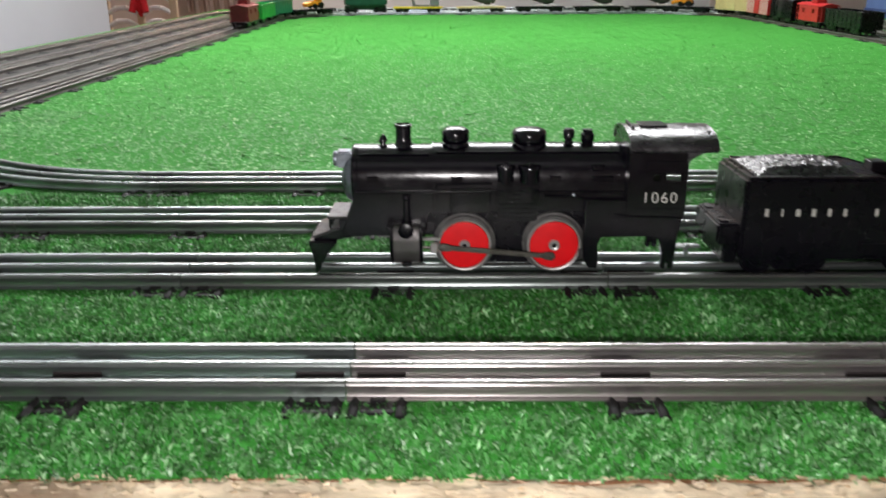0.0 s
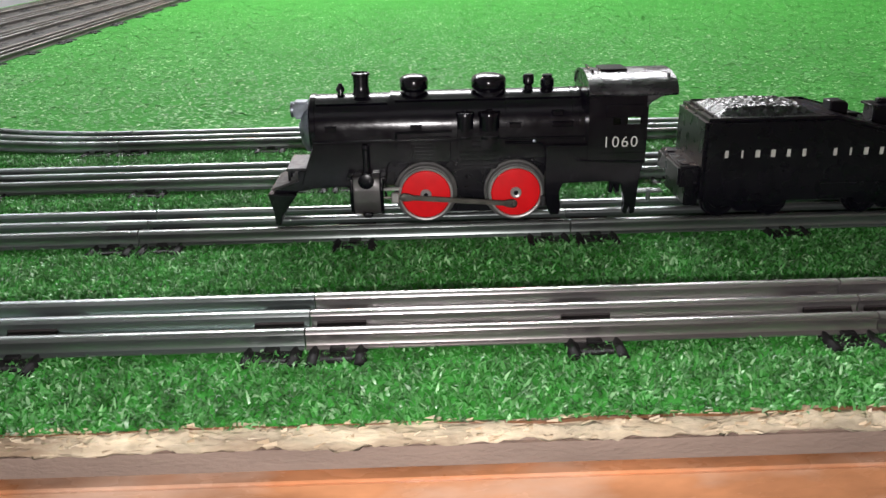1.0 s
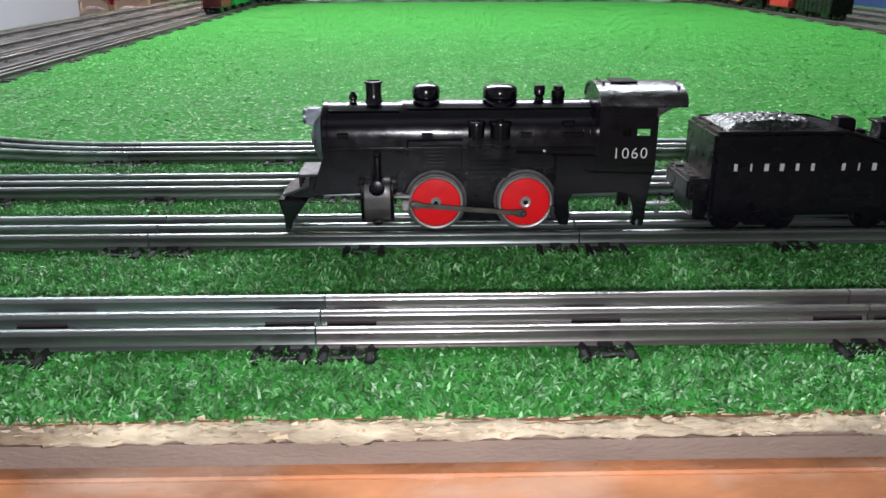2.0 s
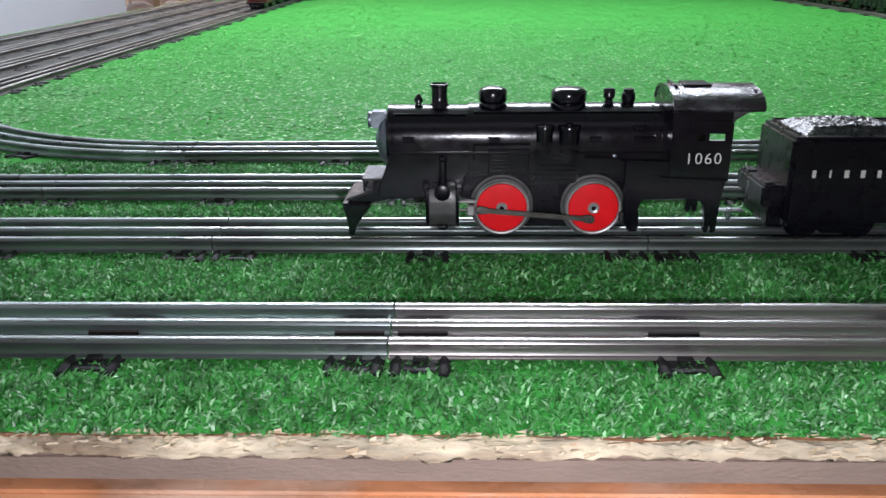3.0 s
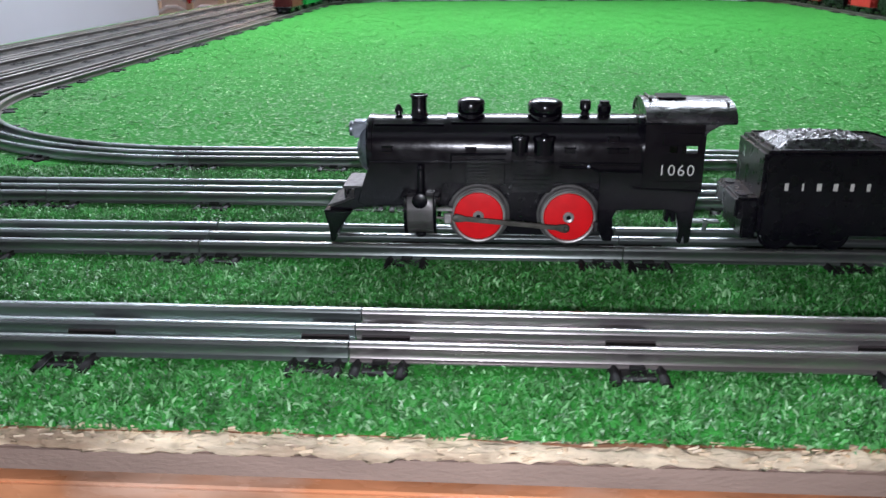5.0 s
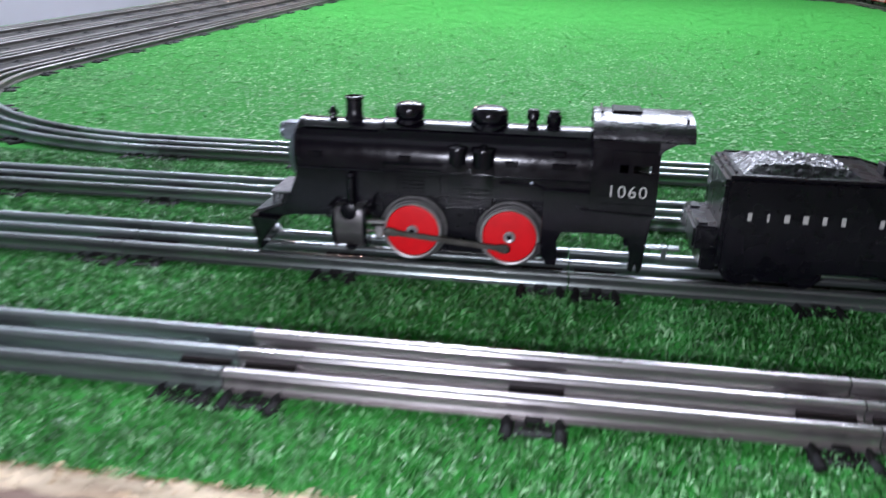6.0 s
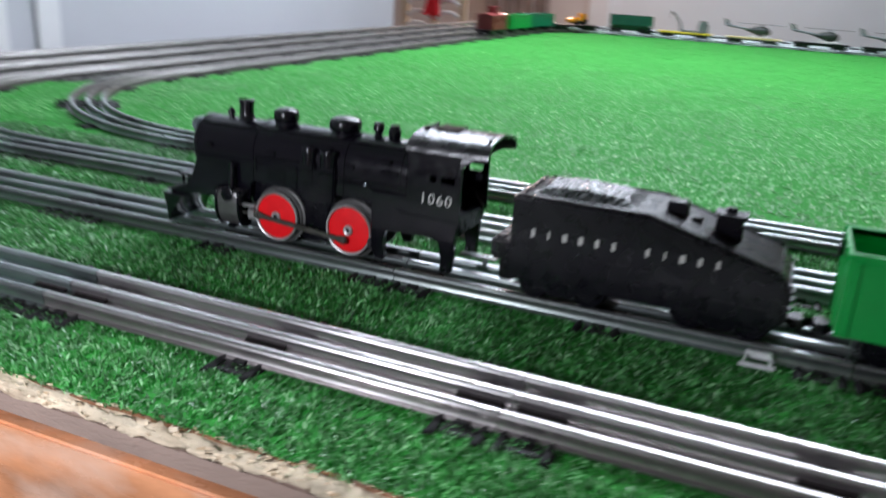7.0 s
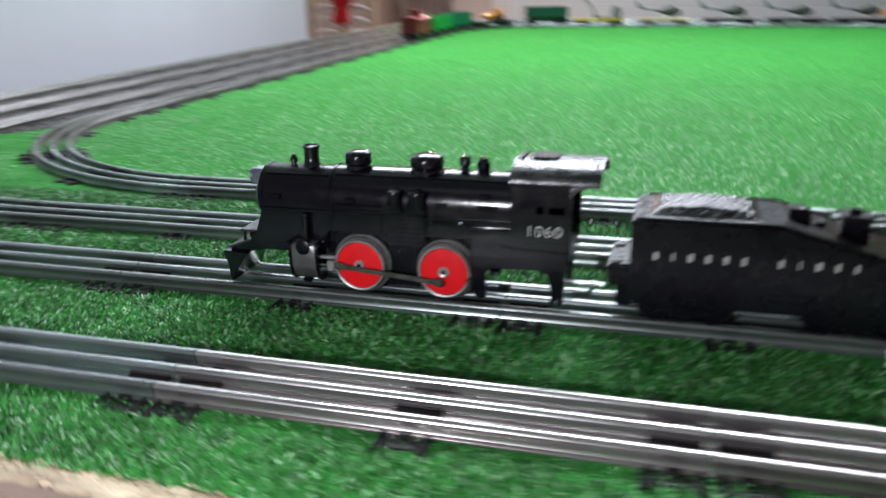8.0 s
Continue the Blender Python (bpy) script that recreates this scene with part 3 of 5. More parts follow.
def straight(x, y, heading, length, joint, fresh_from=9.0, dull=False):
    """Sections along a line; joint: how far along it the first joint lies."""
    a = 0.0
    cuts = [0.0]
    p = joint
    while p < length - 0.004:
        if p > 0.004:
            cuts.append(p)
        p += SECTION
    cuts.append(length)
    for a, b in zip(cuts, cuts[1:]):
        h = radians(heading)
        lay(pose(x + a * math.cos(h), y + a * math.sin(h), 0, 0, 0, heading), b - a, 0, 2 if dull else int(a > fresh_from))


def loop(x0, x1, y0, y1, front_joint, fresh_from=9.0):
    """A closed oval of straights and eighth curves, counter-clockwise from the front."""
    r, q = R_CURVE, math.pi * R_CURVE / 4
    straight(x0 + r, y0, 0, x1 - x0 - 2 * r, (front_joint - x0 - r) % SECTION, fresh_from - x0 - r)
    straight(x1, y0 + r, 90, y1 - y0 - 2 * r, 0, dull=True)
    straight(x1 - r, y1, 180, x1 - x0 - 2 * r, 0)
    straight(x0, y1 - r, 270, y1 - y0 - 2 * r, 0, dull=True)
    for cx, cy, h in ((x1 - r, y0, 0), (x1, y1 - r, 90), (x0 + r, y1, 180), (x0, y0 + r, 270)):
        # Curve pieces next to the sides are darkened in colour against blown highlights.
        lay(pose(cx, cy, 0, 0, 0, h), q, 45, 2 if h in (90, 270) else 0)
        lay(pose(cx, cy, 0, 0, 0, h) @ Matrix.Translation((r * math.sin(math.pi / 4), r - r * math.cos(math.pi / 4), 0)) @ pose(0, 0, 0, 0, 0, 45), q, 45, 2 if h in (0, 180) else 0)


Y_N, Y_B, Y_C, Y_D = 0.0228, 0.1383, 0.2318, 0.3305
DX0, DX1, DY1 = -0.540, 0.895, 2.600
loop(DX0, DX1, Y_D, DY1, -0.2225)
loop(-0.628, 0.990, Y_C, 2.695, -0.2805)
loop(-0.722, 1.085, Y_B, 2.790, -0.1475)
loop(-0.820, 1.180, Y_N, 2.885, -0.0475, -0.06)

clip = thing("track_clip", pose(0.257, Y_B, 0), "shiny metal wire clip fixed to the track", "track clip")
part("plate", add_box(BM(), -0.0075, 0.0075, -HALF - 0.0150, -HALF - 0.0122, 0.0024, 0.0040, 0.0004, 1), M_GLEAM, clip)
part("jaw", add_box(BM(), -0.0055, 0.0055, -HALF - 0.0062, -HALF - 0.0030, 0.0032, 0.0064, 0.0004, 1), M_GLEAM, clip)
for wx in (-0.0058, 0.0058):
    bm = BM()
    add_rod(bm, (wx * 0.85, -HALF - 0.005, 0.0050), (wx, -HALF - 0.0135, 0.0034), 0.0007, 8)
    part("wire", bm, M_GLEAM, clip)

# ---- rolling stock parts ----
Z_RAIL = RAIL_TOP


def wheel_bm(x, y, z, r, side, w=0.0045):
    """A small flanged wheel; side -1 or 1 is the way its face looks along y."""
    bm = BM()
    add_lathe(bm, [(0, 0), (r * 0.3, 0), (r * 0.32, 0.0006), (r * 0.8, 0.0005), (r * 0.86, 0.0), (r * 0.98, 0.0), (r, 0.0004), (r, w - 0.001),
                   (r * 1.13, w - 0.0008), (r * 1.13, w), (0, w)], (x, y, z), (0, -side, 0), 24)
    return bm


def truck(parent, x, wheel=M_MATT):
    bm = BM()
    for s in (-1, 1):
        y0, y1 = s * 0.0200, s * 0.0175
        add_prism(bm, [(x - 0.020, 0.0085), (x - 0.018, 0.0125), (x + 0.018, 0.0125), (x + 0.020, 0.0085), (x + 0.017, 0.0055), (x + 0.009, 0.0060),
                       (x + 0.005, 0.0030), (x - 0.005, 0.0030), (x - 0.009, 0.0060), (x - 0.017, 0.0055)], "y", min(y0, y1), max(y0, y1), 0.0006, 1)
    add_box(bm, x - 0.006, x + 0.006, -0.0175, 0.0175, 0.0060, 0.0130, 0.001)
    tr = part("truck", bm, M_MATT, parent, "black moulded wheel truck")
    for wx in (x - 0.0135, x + 0.0135):
        for s in (-1, 1):
            ob = new("wheel", finish(wheel_bm(wx, s * 0.0172, 0.0080, 0.0080, s), "wheel", wheel))
            ob.parent = tr
    return tr


def coupler(parent, x, s):
    bm = BM()
    add_box(bm, min(x, x + s * 0.014), max(x, x + s * 0.014), -0.003, 0.003, 0.0065, 0.0095, 0.0006, 1)
    add_prism(bm, [(x + s * 0.013, -0.006), (x + s * 0.019, -0.006), (x + s * 0.021, 0.000), (x + s * 0.017, 0.006), (x + s * 0.013, 0.005)], "z", 0.0055, 0.0105, 0.0006, 1)
    return part("coupler", bm, M_MATT, parent)


# ---- steam locomotive ----
loco = thing("toy_locomotive", pose(0, Y_B, Z_RAIL), "black plastic toy steam locomotive with red wheels on track", "toy locomotive")
AX, RB = 0.0490, 0.0154


def boiler_bm(x0, x1, r, low=0.0200):
    prof = [(-r, low)] + [(-r * math.cos(math.pi * k / 28), AX + r * math.sin(math.pi * k / 28)) for k in range(29)] + [(r, low)]
    return add_prism(BM(), prof, "x", x0, x1)


bm = boiler_bm(-0.0555, -0.0165, RB, 0.0425)
add_lathe(bm, [(RB * 0.80, -0.0008), (RB * 0.97, -0.0008), (RB * 1.02, 0), (RB * 1.02, 0.0022), (RB, 0.0024)], (-0.0562, 0, AX), (1, 0, 0), 40)
part("smokebox", bm, M_BLACK, loco)
part("boiler", boiler_bm(-0.0165, 0.0815, RB + 0.0007, 0.0335), M_BLACK, loco)
for x in (-0.0165, 0.0405, 0.0735, 0.0770):
    r = RB + 0.0011
    line = [(-r, 0.034)] + [(-r * math.cos(math.pi * k / 28), AX + r * math.sin(math.pi * k / 28)) for k in range(29)] + [(r, 0.034)]
    back = [(y * 0.93, AX + (z - AX) * 0.93 if z > AX else z) for y, z in line[::-1]]
    part("boiler_band", add_prism(BM(), line + back, "x", x, x + 0.0011), M_BLACK, loco)
for s in (-1, 1):
    part("handrail", add_rod(BM(), (-0.053, s * 0.0098, AX + 0.0124), (-0.018, s * 0.0098, AX + 0.0124), 0.0006, 8), M_BLACK, loco)
    part("handrail", add_rod(BM(), (-0.014, s * 0.0096, AX + 0.0134), (0.078, s * 0.0096, AX + 0.0134), 0.0006, 8), M_BLACK, loco)
    part("running_board", add_box(BM(), -0.055, 0.080, min(s * 0.0150, s * 0.0172), max(s * 0.0150, s * 0.0172), 0.0428, 0.0440, 0.0003, 1), M_BLACK, loco)

bm = BM()
add_lathe(bm, [(0, 0.0072), (0.0035, 0.0070), (0.0040, 0.0062), (0.0080, 0.0055), (0.0105, 0.0040), (0.0118, 0.0020), (0.0120, 0.0)],
          (-0.0562, 0, AX - 0.002), (-1, 0, 0), 36)
add_box(bm, -0.0655, -0.0575, -0.0045, 0.0045, AX + 0.0040, AX + 0.0125, 0.001)
add_lathe(bm, [(0.0038, 0), (0.0040, 0.001), (0.0036, 0.0015), (0, 0.0012)], (-0.0655, 0, AX + 0.0082), (-1, 0, 0), 20)
part("boiler_front", bm, M_SILVER, loco, "silver grey boiler front with headlight")


def turned(name, profile, x, y=0.0, label="", z=AX + RB - 0.002):
    return part(name, add_lathe(BM(), profile, (x, y, z), (0, 0, 1), 28), M_BLACK, loco, label)


turned("smokestack", [(0.0060, 0), (0.0048, 0.0020), (0.0041, 0.0030), (0.0039, 0.0060), (0.0040, 0.0108), (0.0046, 0.0112), (0.0046, 0.0124),
                      (0.0036, 0.0126), (0.0032, 0.0100), (0, 0.0098)], -0.0310)
turned("bell", [(0.0018, 0), (0.0014, 0.0028), (0.0022, 0.0034), (0.0021, 0.0050), (0.0012, 0.0064), (0.0008, 0.0072), (0, 0.0074)], -0.0415)
turned("steam_dome", [(0.0075, 0), (0.0062, 0.0022), (0.0058, 0.0030), (0.0067, 0.0038), (0.0070, 0.0046), (0.0070, 0.0080), (0.0067, 0.0092), (0.0057, 0.0101), (0.0040, 0.0107), (0.0020, 0.0110), (0, 0.0111)], -0.0045)
turned("sand_dome", [(0.0090, 0), (0.0078, 0.0020), (0.0072, 0.0028), (0.0084, 0.0036), (0.0088, 0.0044), (0.0088, 0.0074), (0.0085, 0.0086), (0.0074, 0.0096), (0.0052, 0.0103), (0.0026, 0.0106), (0, 0.0107)], 0.0330)
turned("whistle", [(0.0032, 0), (0.0024, 0.0028), (0.0018, 0.0044), (0.0028, 0.0054), (0.0029, 0.0088), (0.0022, 0.0098), (0, 0.0100)], 0.0530)
turned("safety_valve", [(0.0036, 0), (0.0026, 0.0024), (0.0034, 0.0040), (0.0034, 0.0070), (0.0024, 0.0082), (0.0026, 0.0094), (0, 0.0096)], 0.0625)

# Air pumps, louvres, pipes and small plates on both sides.
for s in (-1, 1):
    y = s * 0.0172
    for px, pr in ((0.0203, 0.0044), (0.0322, 0.0054)):
        bm = BM()
        add_box(bm, px - pr * 0.9, px + pr * 0.9, min(s * 0.0140, s * 0.0186), max(s * 0.0140, s * 0.0186), 0.0380, 0.0500, 0.0008)
        add_lathe(bm, [(pr * 0.94, 0.0100), (pr * 0.94, 0.0170), (pr * 1.05, 0.0172), (pr * 1.05, 0.0184), (pr, 0.0189), (pr * 0.3, 0.0191), (pr * 0.3, 0.0199), (0, 0.0200)],
                  (px, s * 0.0152, 0.0380), (0, 0, 1), 24)
        add_lathe(bm, [(pr * 1.0, 0), (pr * 1.0, 0.0012)], (px, s * 0.0152, 0.0440), (0, 0, 1), 24)
        part("air_pump", bm, M_BLACK, loco)
    for k in range(6):
        bm = BM()
        add_box(bm, 0.0172, 0.0358, min(s * 0.0180, s * 0.0185), max(s * 0.0180, s * 0.0185), 0.0300 + k * 0.0024, 0.0309 + k * 0.0024, 0.0002, 1)
        part("panel_rib", bm, M_BLACK, loco)
    bm = BM()
    add_box(bm, 0.0165, 0.0365, min(s * 0.014, s * 0.0182), max(s * 0.014, s * 0.0182), 0.0285, 0.0465, 0.0008)
    part("pump_panel", bm, M_BLACK, loco)
    bm = BM()
    add_box(bm, -0.0070, 0.0130, min(s * 0.0155, s * 0.0166), max(s * 0.0155, s * 0.0166), 0.0325, 0.0455, 0.0004, 1)
    for k in range(5):
        add_box(bm, -0.0055, 0.0055, min(s * 0.0160, s * 0.0170), max(s * 0.0160, s * 0.0170), 0.0338 + k * 0.0018, 0.0348 + k * 0.0018, 0.0002, 1)
    part("louvre_panel", bm, M_BLACK, loco)
    bm = BM()
    add_rod(bm, (-0.0140, s * 0.0165, 0.0400), (-0.0140, s * 0.0165, 0.0476), 0.0006, 8)
    add_rod(bm, (-0.0140, s * 0.0165, 0.0476), (0.0135, s * 0.0165, 0.0480), 0.0006, 8)
    part("pipe", bm, M_BLACK, loco)
    bm = BM()
    add_rod(bm, (0.0400, s * 0.0166, 0.0415), (0.0560, s * 0.0166, 0.0412), 0.0006, 8)
    add_rod(bm, (0.0560, s * 0.0166, 0.0412), (0.0690, s * 0.0172, 0.0362), 0.0006, 8)
    add_rod(bm, (0.0690, s * 0.0172, 0.0362), (0.0770, s * 0.0198, 0.0322), 0.0006, 8)
    add_rod(bm, (0.0770, s * 0.0198, 0.0322), (0.1080, s * 0.0206, 0.0310), 0.0006, 8)
    part("pipework", bm, M_BLACK, loco)
    for px, pz in ((-0.046, 0.0500), (-0.004, 0.0500), (0.045, 0.0500), (0.0660, 0.0555), (0.0660, 0.0500), (0.0710, 0.0500)):
        bm = add_box(BM(), px - 0.0026, px + 0.0026, min(s * 0.0148, s * 0.0168), max(s * 0.0148, s * 0.0168), pz - 0.0012, pz + 0.0012, 0.0003, 1)
        add_box(bm, px - 0.0030, px + 0.0030, min(s * 0.0148, s * 0.0172), max(s * 0.0148, s * 0.0172), pz + 0.0010, pz + 0.0015, 0.0002, 1)
        part("step_plate", bm, M_BLACK, loco)
    part("bolt", add_lathe(BM(), [(0.0009, 0), (0.0009, 0.0012), (0, 0.0015)], (0.0545, s * 0.0158, 0.0418), (0, s, 0), 10), M_SILVER, loco)
    # cylinder block: flat upper face, rounded underside, flanged ends, a round boss under the steam pipe
    bm = BM()
    face = [(s * 0.0100, 0.0268), (s * 0.0205, 0.0268), (s * 0.0216, 0.0258), (s * 0.0219, 0.0200), (s * 0.0214, 0.0140), (s * 0.0196, 0.0092), (s * 0.0168, 0.0066),
            (s * 0.0138, 0.0058), (s * 0.0100, 0.0066)]
    add_prism(bm, face, "x", -0.0362, -0.0228, 0.0003, 1)
    part("cylinder", bm, M_CYL, loco, "grey-black cylinder with flanges, sheen in its colour")
    for fx in (-0.0378, -0.0228):
        rim = [(y * 1.035, 0.0160 + (z - 0.0160) * 1.06) for y, z in face]
        part("cylinder_flange", add_prism(BM(), rim, "x", fx, fx + 0.0016, 0.0003, 1), M_BLACK, loco)
    bm = BM()
    add_lathe(bm, [(0.0040, 0), (0.0040, 0.0006), (0.0034, 0.0009), (0, 0.0009)], (-0.0295, s * 0.0214, 0.0248), (0, s, 0), 24)
    part("cylinder_boss", bm, M_MATT, loco)
    bm = BM()
    for fx in (-0.0392, -0.0226):
        add_box(bm, fx, fx + 0.0030, min(s * 0.0150, s * 0.0228), max(s * 0.0150, s * 0.0228), 0.0256, 0.0276, 0.0006, 1)
    add_box(bm, -0.0322, -0.0270, min(s * 0.0140, s * 0.0190), max(s * 0.0140, s * 0.0190), 0.0044, 0.0070, 0.0008)
    part("cylinder_bracket", bm, M_BLACK, loco)
    bm = BM()
    add_rod(bm, (-0.0292, s * 0.0178, 0.0265), (-0.0292, s * 0.0168, 0.0400), 0.0017, 12)
    add_lathe(bm, [(0.0024, 0), (0.0024, 0.0010), (0.0017, 0.0018)], (-0.0292, s * 0.0178, 0.0268), (0, 0, 1), 16)
    add_lathe(bm, [(0.0017, 0), (0.0021, 0.0010), (0.0016, 0.0026), (0, 0.0032)], (-0.0292, s * 0.0168, 0.0395), (0, 0, 1), 14)
    part("steam_pipe", bm, M_BLACK, loco)
    bm = BM()
    add_box(bm, -0.0212, -0.0130, min(s * 0.0170, s * 0.0196), max(s * 0.0170, s * 0.0196), 0.0188, 0.0204, 0.0004, 1)
    add_box(bm, -0.0175, -0.0135, min(s * 0.0172, s * 0.0198), max(s * 0.0172, s * 0.0198), 0.0122, 0.0176, 0.0006, 1)
    part("crosshead", bm, M_RIM, loco, "dull silver crosshead")
    part("brake_shoe", add_box(BM(), 0.0580, 0.0606, min(s * 0.0165, s * 0.0192), max(s * 0.0165, s * 0.0192), 0.0085, 0.0140, 0.0006, 1), M_STEP, loco)
    part("piston_rod", add_rod(BM(), (-0.0212, s * 0.0182, 0.0150), (-0.0115, s * 0.0182, 0.0146), 0.0008, 8), M_ROD, loco)

# Lower frame: front skirt, motor block, rear frame with hanging brackets.
bm = BM()
add_prism(bm, [(-0.0550, 0.0470), (-0.0562, 0.0400), (-0.0594, 0.0310), (-0.0626, 0.0215), (-0.0560, 0.0195), (-0.0400, 0.0200), (-0.0195, 0.0220), (-0.0185, 0.0310), (-0.0150, 0.0340), (-0.0120, 0.0430)], "y", -0.0145, 0.0145, 0.0005, 1)
part("front_skirt", bm, M_BLACK, loco)
bm = BM()
add_box(bm, -0.0090, 0.0560, -0.0095, 0.0095, 0.0035, 0.0230, 0.0008)
add_box(bm, 0.0150, 0.0310, -0.0120, 0.0120, 0.0080, 0.0300, 0.0008)
part("motor_block", bm, M_MATT, loco)
part("inner_frame", add_box(BM(), -0.0210, 0.0640, -0.0098, 0.0098, 0.0190, 0.0345, 0.0006, 1), M_MATT, loco)
for s in (-1, 1):
    y0, y1 = min(s * 0.0150, s * 0.0195), max(s * 0.0150, s * 0.0195)
    bm = BM()
    add_prism(bm, [(0.0600, 0.0400), (0.0600, 0.0170), (0.0610, 0.0080), (0.0630, 0.0040), (0.0675, 0.0040), (0.0680, 0.0080), (0.0672, 0.0160), (0.0690, 0.0205), (0.0940, 0.0210), (0.0985, 0.0190),
                   (0.1005, 0.0100), (0.1000, 0.0040), (0.1020, 0.0030), (0.1030, 0.0075), (0.1040, 0.0030), (0.1062, 0.0040), (0.1072, 0.0200), (0.1090, 0.0320), (0.1040, 0.0400)],
              "y", y0, y1, 0.0004, 1)
    part("rear_frame", bm, M_BLACK, loco)
bm = BM()
add_box(bm, 0.0620, 0.1085, -0.0150, 0.0150, 0.0225, 0.0320, 0.0008)
part("cab_floor", bm, M_MATT, loco)
# pilot: two grey step plates over a black sill, then the cowcatcher
bm = BM()
add_prism(bm, [(-0.0560, 0.0290), (-0.0640, 0.0288), (-0.0645, 0.0236), (-0.0760, 0.0196), (-0.0785, 0.0160), (-0.0660, 0.0172), (-0.0560, 0.0190)], "y", -0.0130, 0.0130, 0.0006, 1)
part("pilot_deck", bm, M_BLACK, loco)
part("front_step", add_box(BM(), -0.0700, -0.0588, -0.0138, 0.0138, 0.0287, 0.0300, 0.0004, 1), M_STEP, loco, "dull grey step plate")
bm = BM()
add_prism(bm, [(-0.0640, 0.0246), (-0.0640, 0.0234), (-0.0775, 0.0186), (-0.0780, 0.0198)], "y", -0.0142, 0.0142, 0.0003, 1)
part("front_step", bm, M_STEP, loco, "dull grey sloping step plate")
for k in range(4):
    y = -0.0105 + 0.0070 * k
    part("step_strut", add_box(BM(), -0.0696, -0.0684, y - 0.0006, y + 0.0006, 0.0212, 0.0288), M_BLACK, loco)
bm = BM()
add_prism(bm, [(-0.0800, 0.0178), (-0.0775, 0.0080), (-0.0770, 0.0006), (-0.0748, 0.0006), (-0.0732, 0.0060), (-0.0690, 0.0120), (-0.0650, 0.0170)], "y", -0.0165, 0.0165, 0.0006, 1)
part("cowcatcher", bm, M_BLACK, loco)

# Cab with window openings, arched roof and open back.
CX0, CX1, CY, CZ0, CZ1 = 0.0805, 0.1095, 0.0203, 0.0300, 0.0664
WX0, WX1, WZa, WZb = 0.0925, 0.1062, 0.0500, 0.0535


def holed_panel(x0, x1, z0, z1, hx0, hx1, hz0, hz1, y0, y1):
    bm = BM()
    for a in ((x0, hx0, z0, z1), (hx1, x1, z0, z1)):
        add_box(bm, a[0], a[1], y0, y1, a[2], a[3])
    add_box(bm, hx0, hx1, y0, y1, z0, hz0)
    add_box(bm, hx0, hx1, y0, y1, hz1, z1)
    bmesh.ops.remove_doubles(bm, verts=bm.verts, dist=1e-6)
    return bm


for s in (-1, 1):
    y0, y1 = min(s * CY, s * (CY - 0.0016)), max(s * CY, s * (CY - 0.0016))
    part("cab_side", holed_panel(CX0, CX1, CZ0, CZ1, WX0, WX1, WZa, WZb, y0, y1), M_BLACK, loco, smooth=0)
    part("window_post", add_box(BM(), 0.0962, 0.0984, y0, y1, WZa, WZb), M_BLACK, loco)
    bm = BM()
    add_box(bm, 0.0890, 0.1072, min(s * CY, s * (CY + 0.0006)), max(s * CY, s * (CY + 0.0006)), WZb + 0.0002, WZb + 0.0064, 0.0002, 1)
    part("window_shade", bm, M_BLACK, loco)
    bm = BM()
    add_box(bm, 0.0860, 0.1092, min(s * CY, s * (CY + 0.0005)), max(s * CY, s * (CY + 0.0005)), 0.0352, 0.0358)
    part("cab_bead", bm, M_BLACK, loco)
bm = BM()
add_box(bm, CX0, CX0 + 0.0015, -CY + 0.0017, CY - 0.0017, CZ0, CZ1)
part("cab_front", bm, M_BLACK, loco)
bm = BM()
n = 24
outer = [(-0.0222 * math.cos(math.pi * k / n), 0.0652 + 0.0088 * math.sin(math.pi * k / n) ** 0.9) for k in range(n + 1)]
inn = [(y * 0.93, z - 0.0012) for y, z in outer[::-1]]
add_prism(bm, outer + inn, "x", CX0 - 0.0005, CX1 + 0.0135)
for s in (-1, 1):
    add_prism(bm, [(CX1 - 0.0010, 0.0664), (CX1 + 0.0132, 0.0664), (CX1 + 0.0130, 0.0645), (CX1 + 0.0060, 0.0634), (CX1 + 0.0015, 0.0608), (CX1 - 0.0010, 0.0580)],
              "y", min(s * 0.0190, s * 0.0205), max(s * 0.0190, s * 0.0205), 0.0003, 1)
inner_arch = [(y * 0.9, z - 0.001) for y, z in outer]
add_prism(bm, [(-0.0200, 0.0640)] + inner_arch + [(0.0200, 0.0640)], "x", CX0 + 0.0002, CX0 + 0.0017)
part("cab_roof", bm, M_ROOF, loco)
bm = BM()
add_box(bm, 0.0880, 0.1010, -0.0070, 0.0070, 0.0738, 0.0748, 0.0003, 1)
add_box(bm, 0.0830, 0.0842, -0.0090, 0.0090, 0.0732, 0.0750, 0.0003, 1)
add_box(bm, CX1 + 0.0100, CX1 + 0.0112, -0.0140, -0.0080, 0.0705, 0.0735, 0.0003, 1)
part("roof_hatch", bm, M_BLACK, loco)


def text_part(body, size, m, material, parent, name, label):
    c = bpy.data.curves.new(name, "FONT")
    c.body, c.size, c.extrude, c.space_character, c.offset = body, size, 0.00012, 1.18, -0.00008
    tmp = bpy.data.objects.new(name, c)
    scene.collection.objects.link(tmp)
    dg = bpy.context.evaluated_depsgraph_get()
    me = bpy.data.meshes.new_from_object(tmp.evaluated_get(dg))
    bpy.data.objects.remove(tmp)
    me.materials.clear()
    me.materials.append(material)
    ob = new(name, me)
    ob.parent = parent
    ob.matrix_local = m
    return tagged(ob, label)


for s in (-1, 1):
    text_part("1060", 0.0078, pose(0.0876 if s < 0 else 0.1062, s * (CY + 0.0001), 0.0388, 90, 0, 0 if s < 0 else 180), M_PRINT, loco, "number", "white printed number 1060")

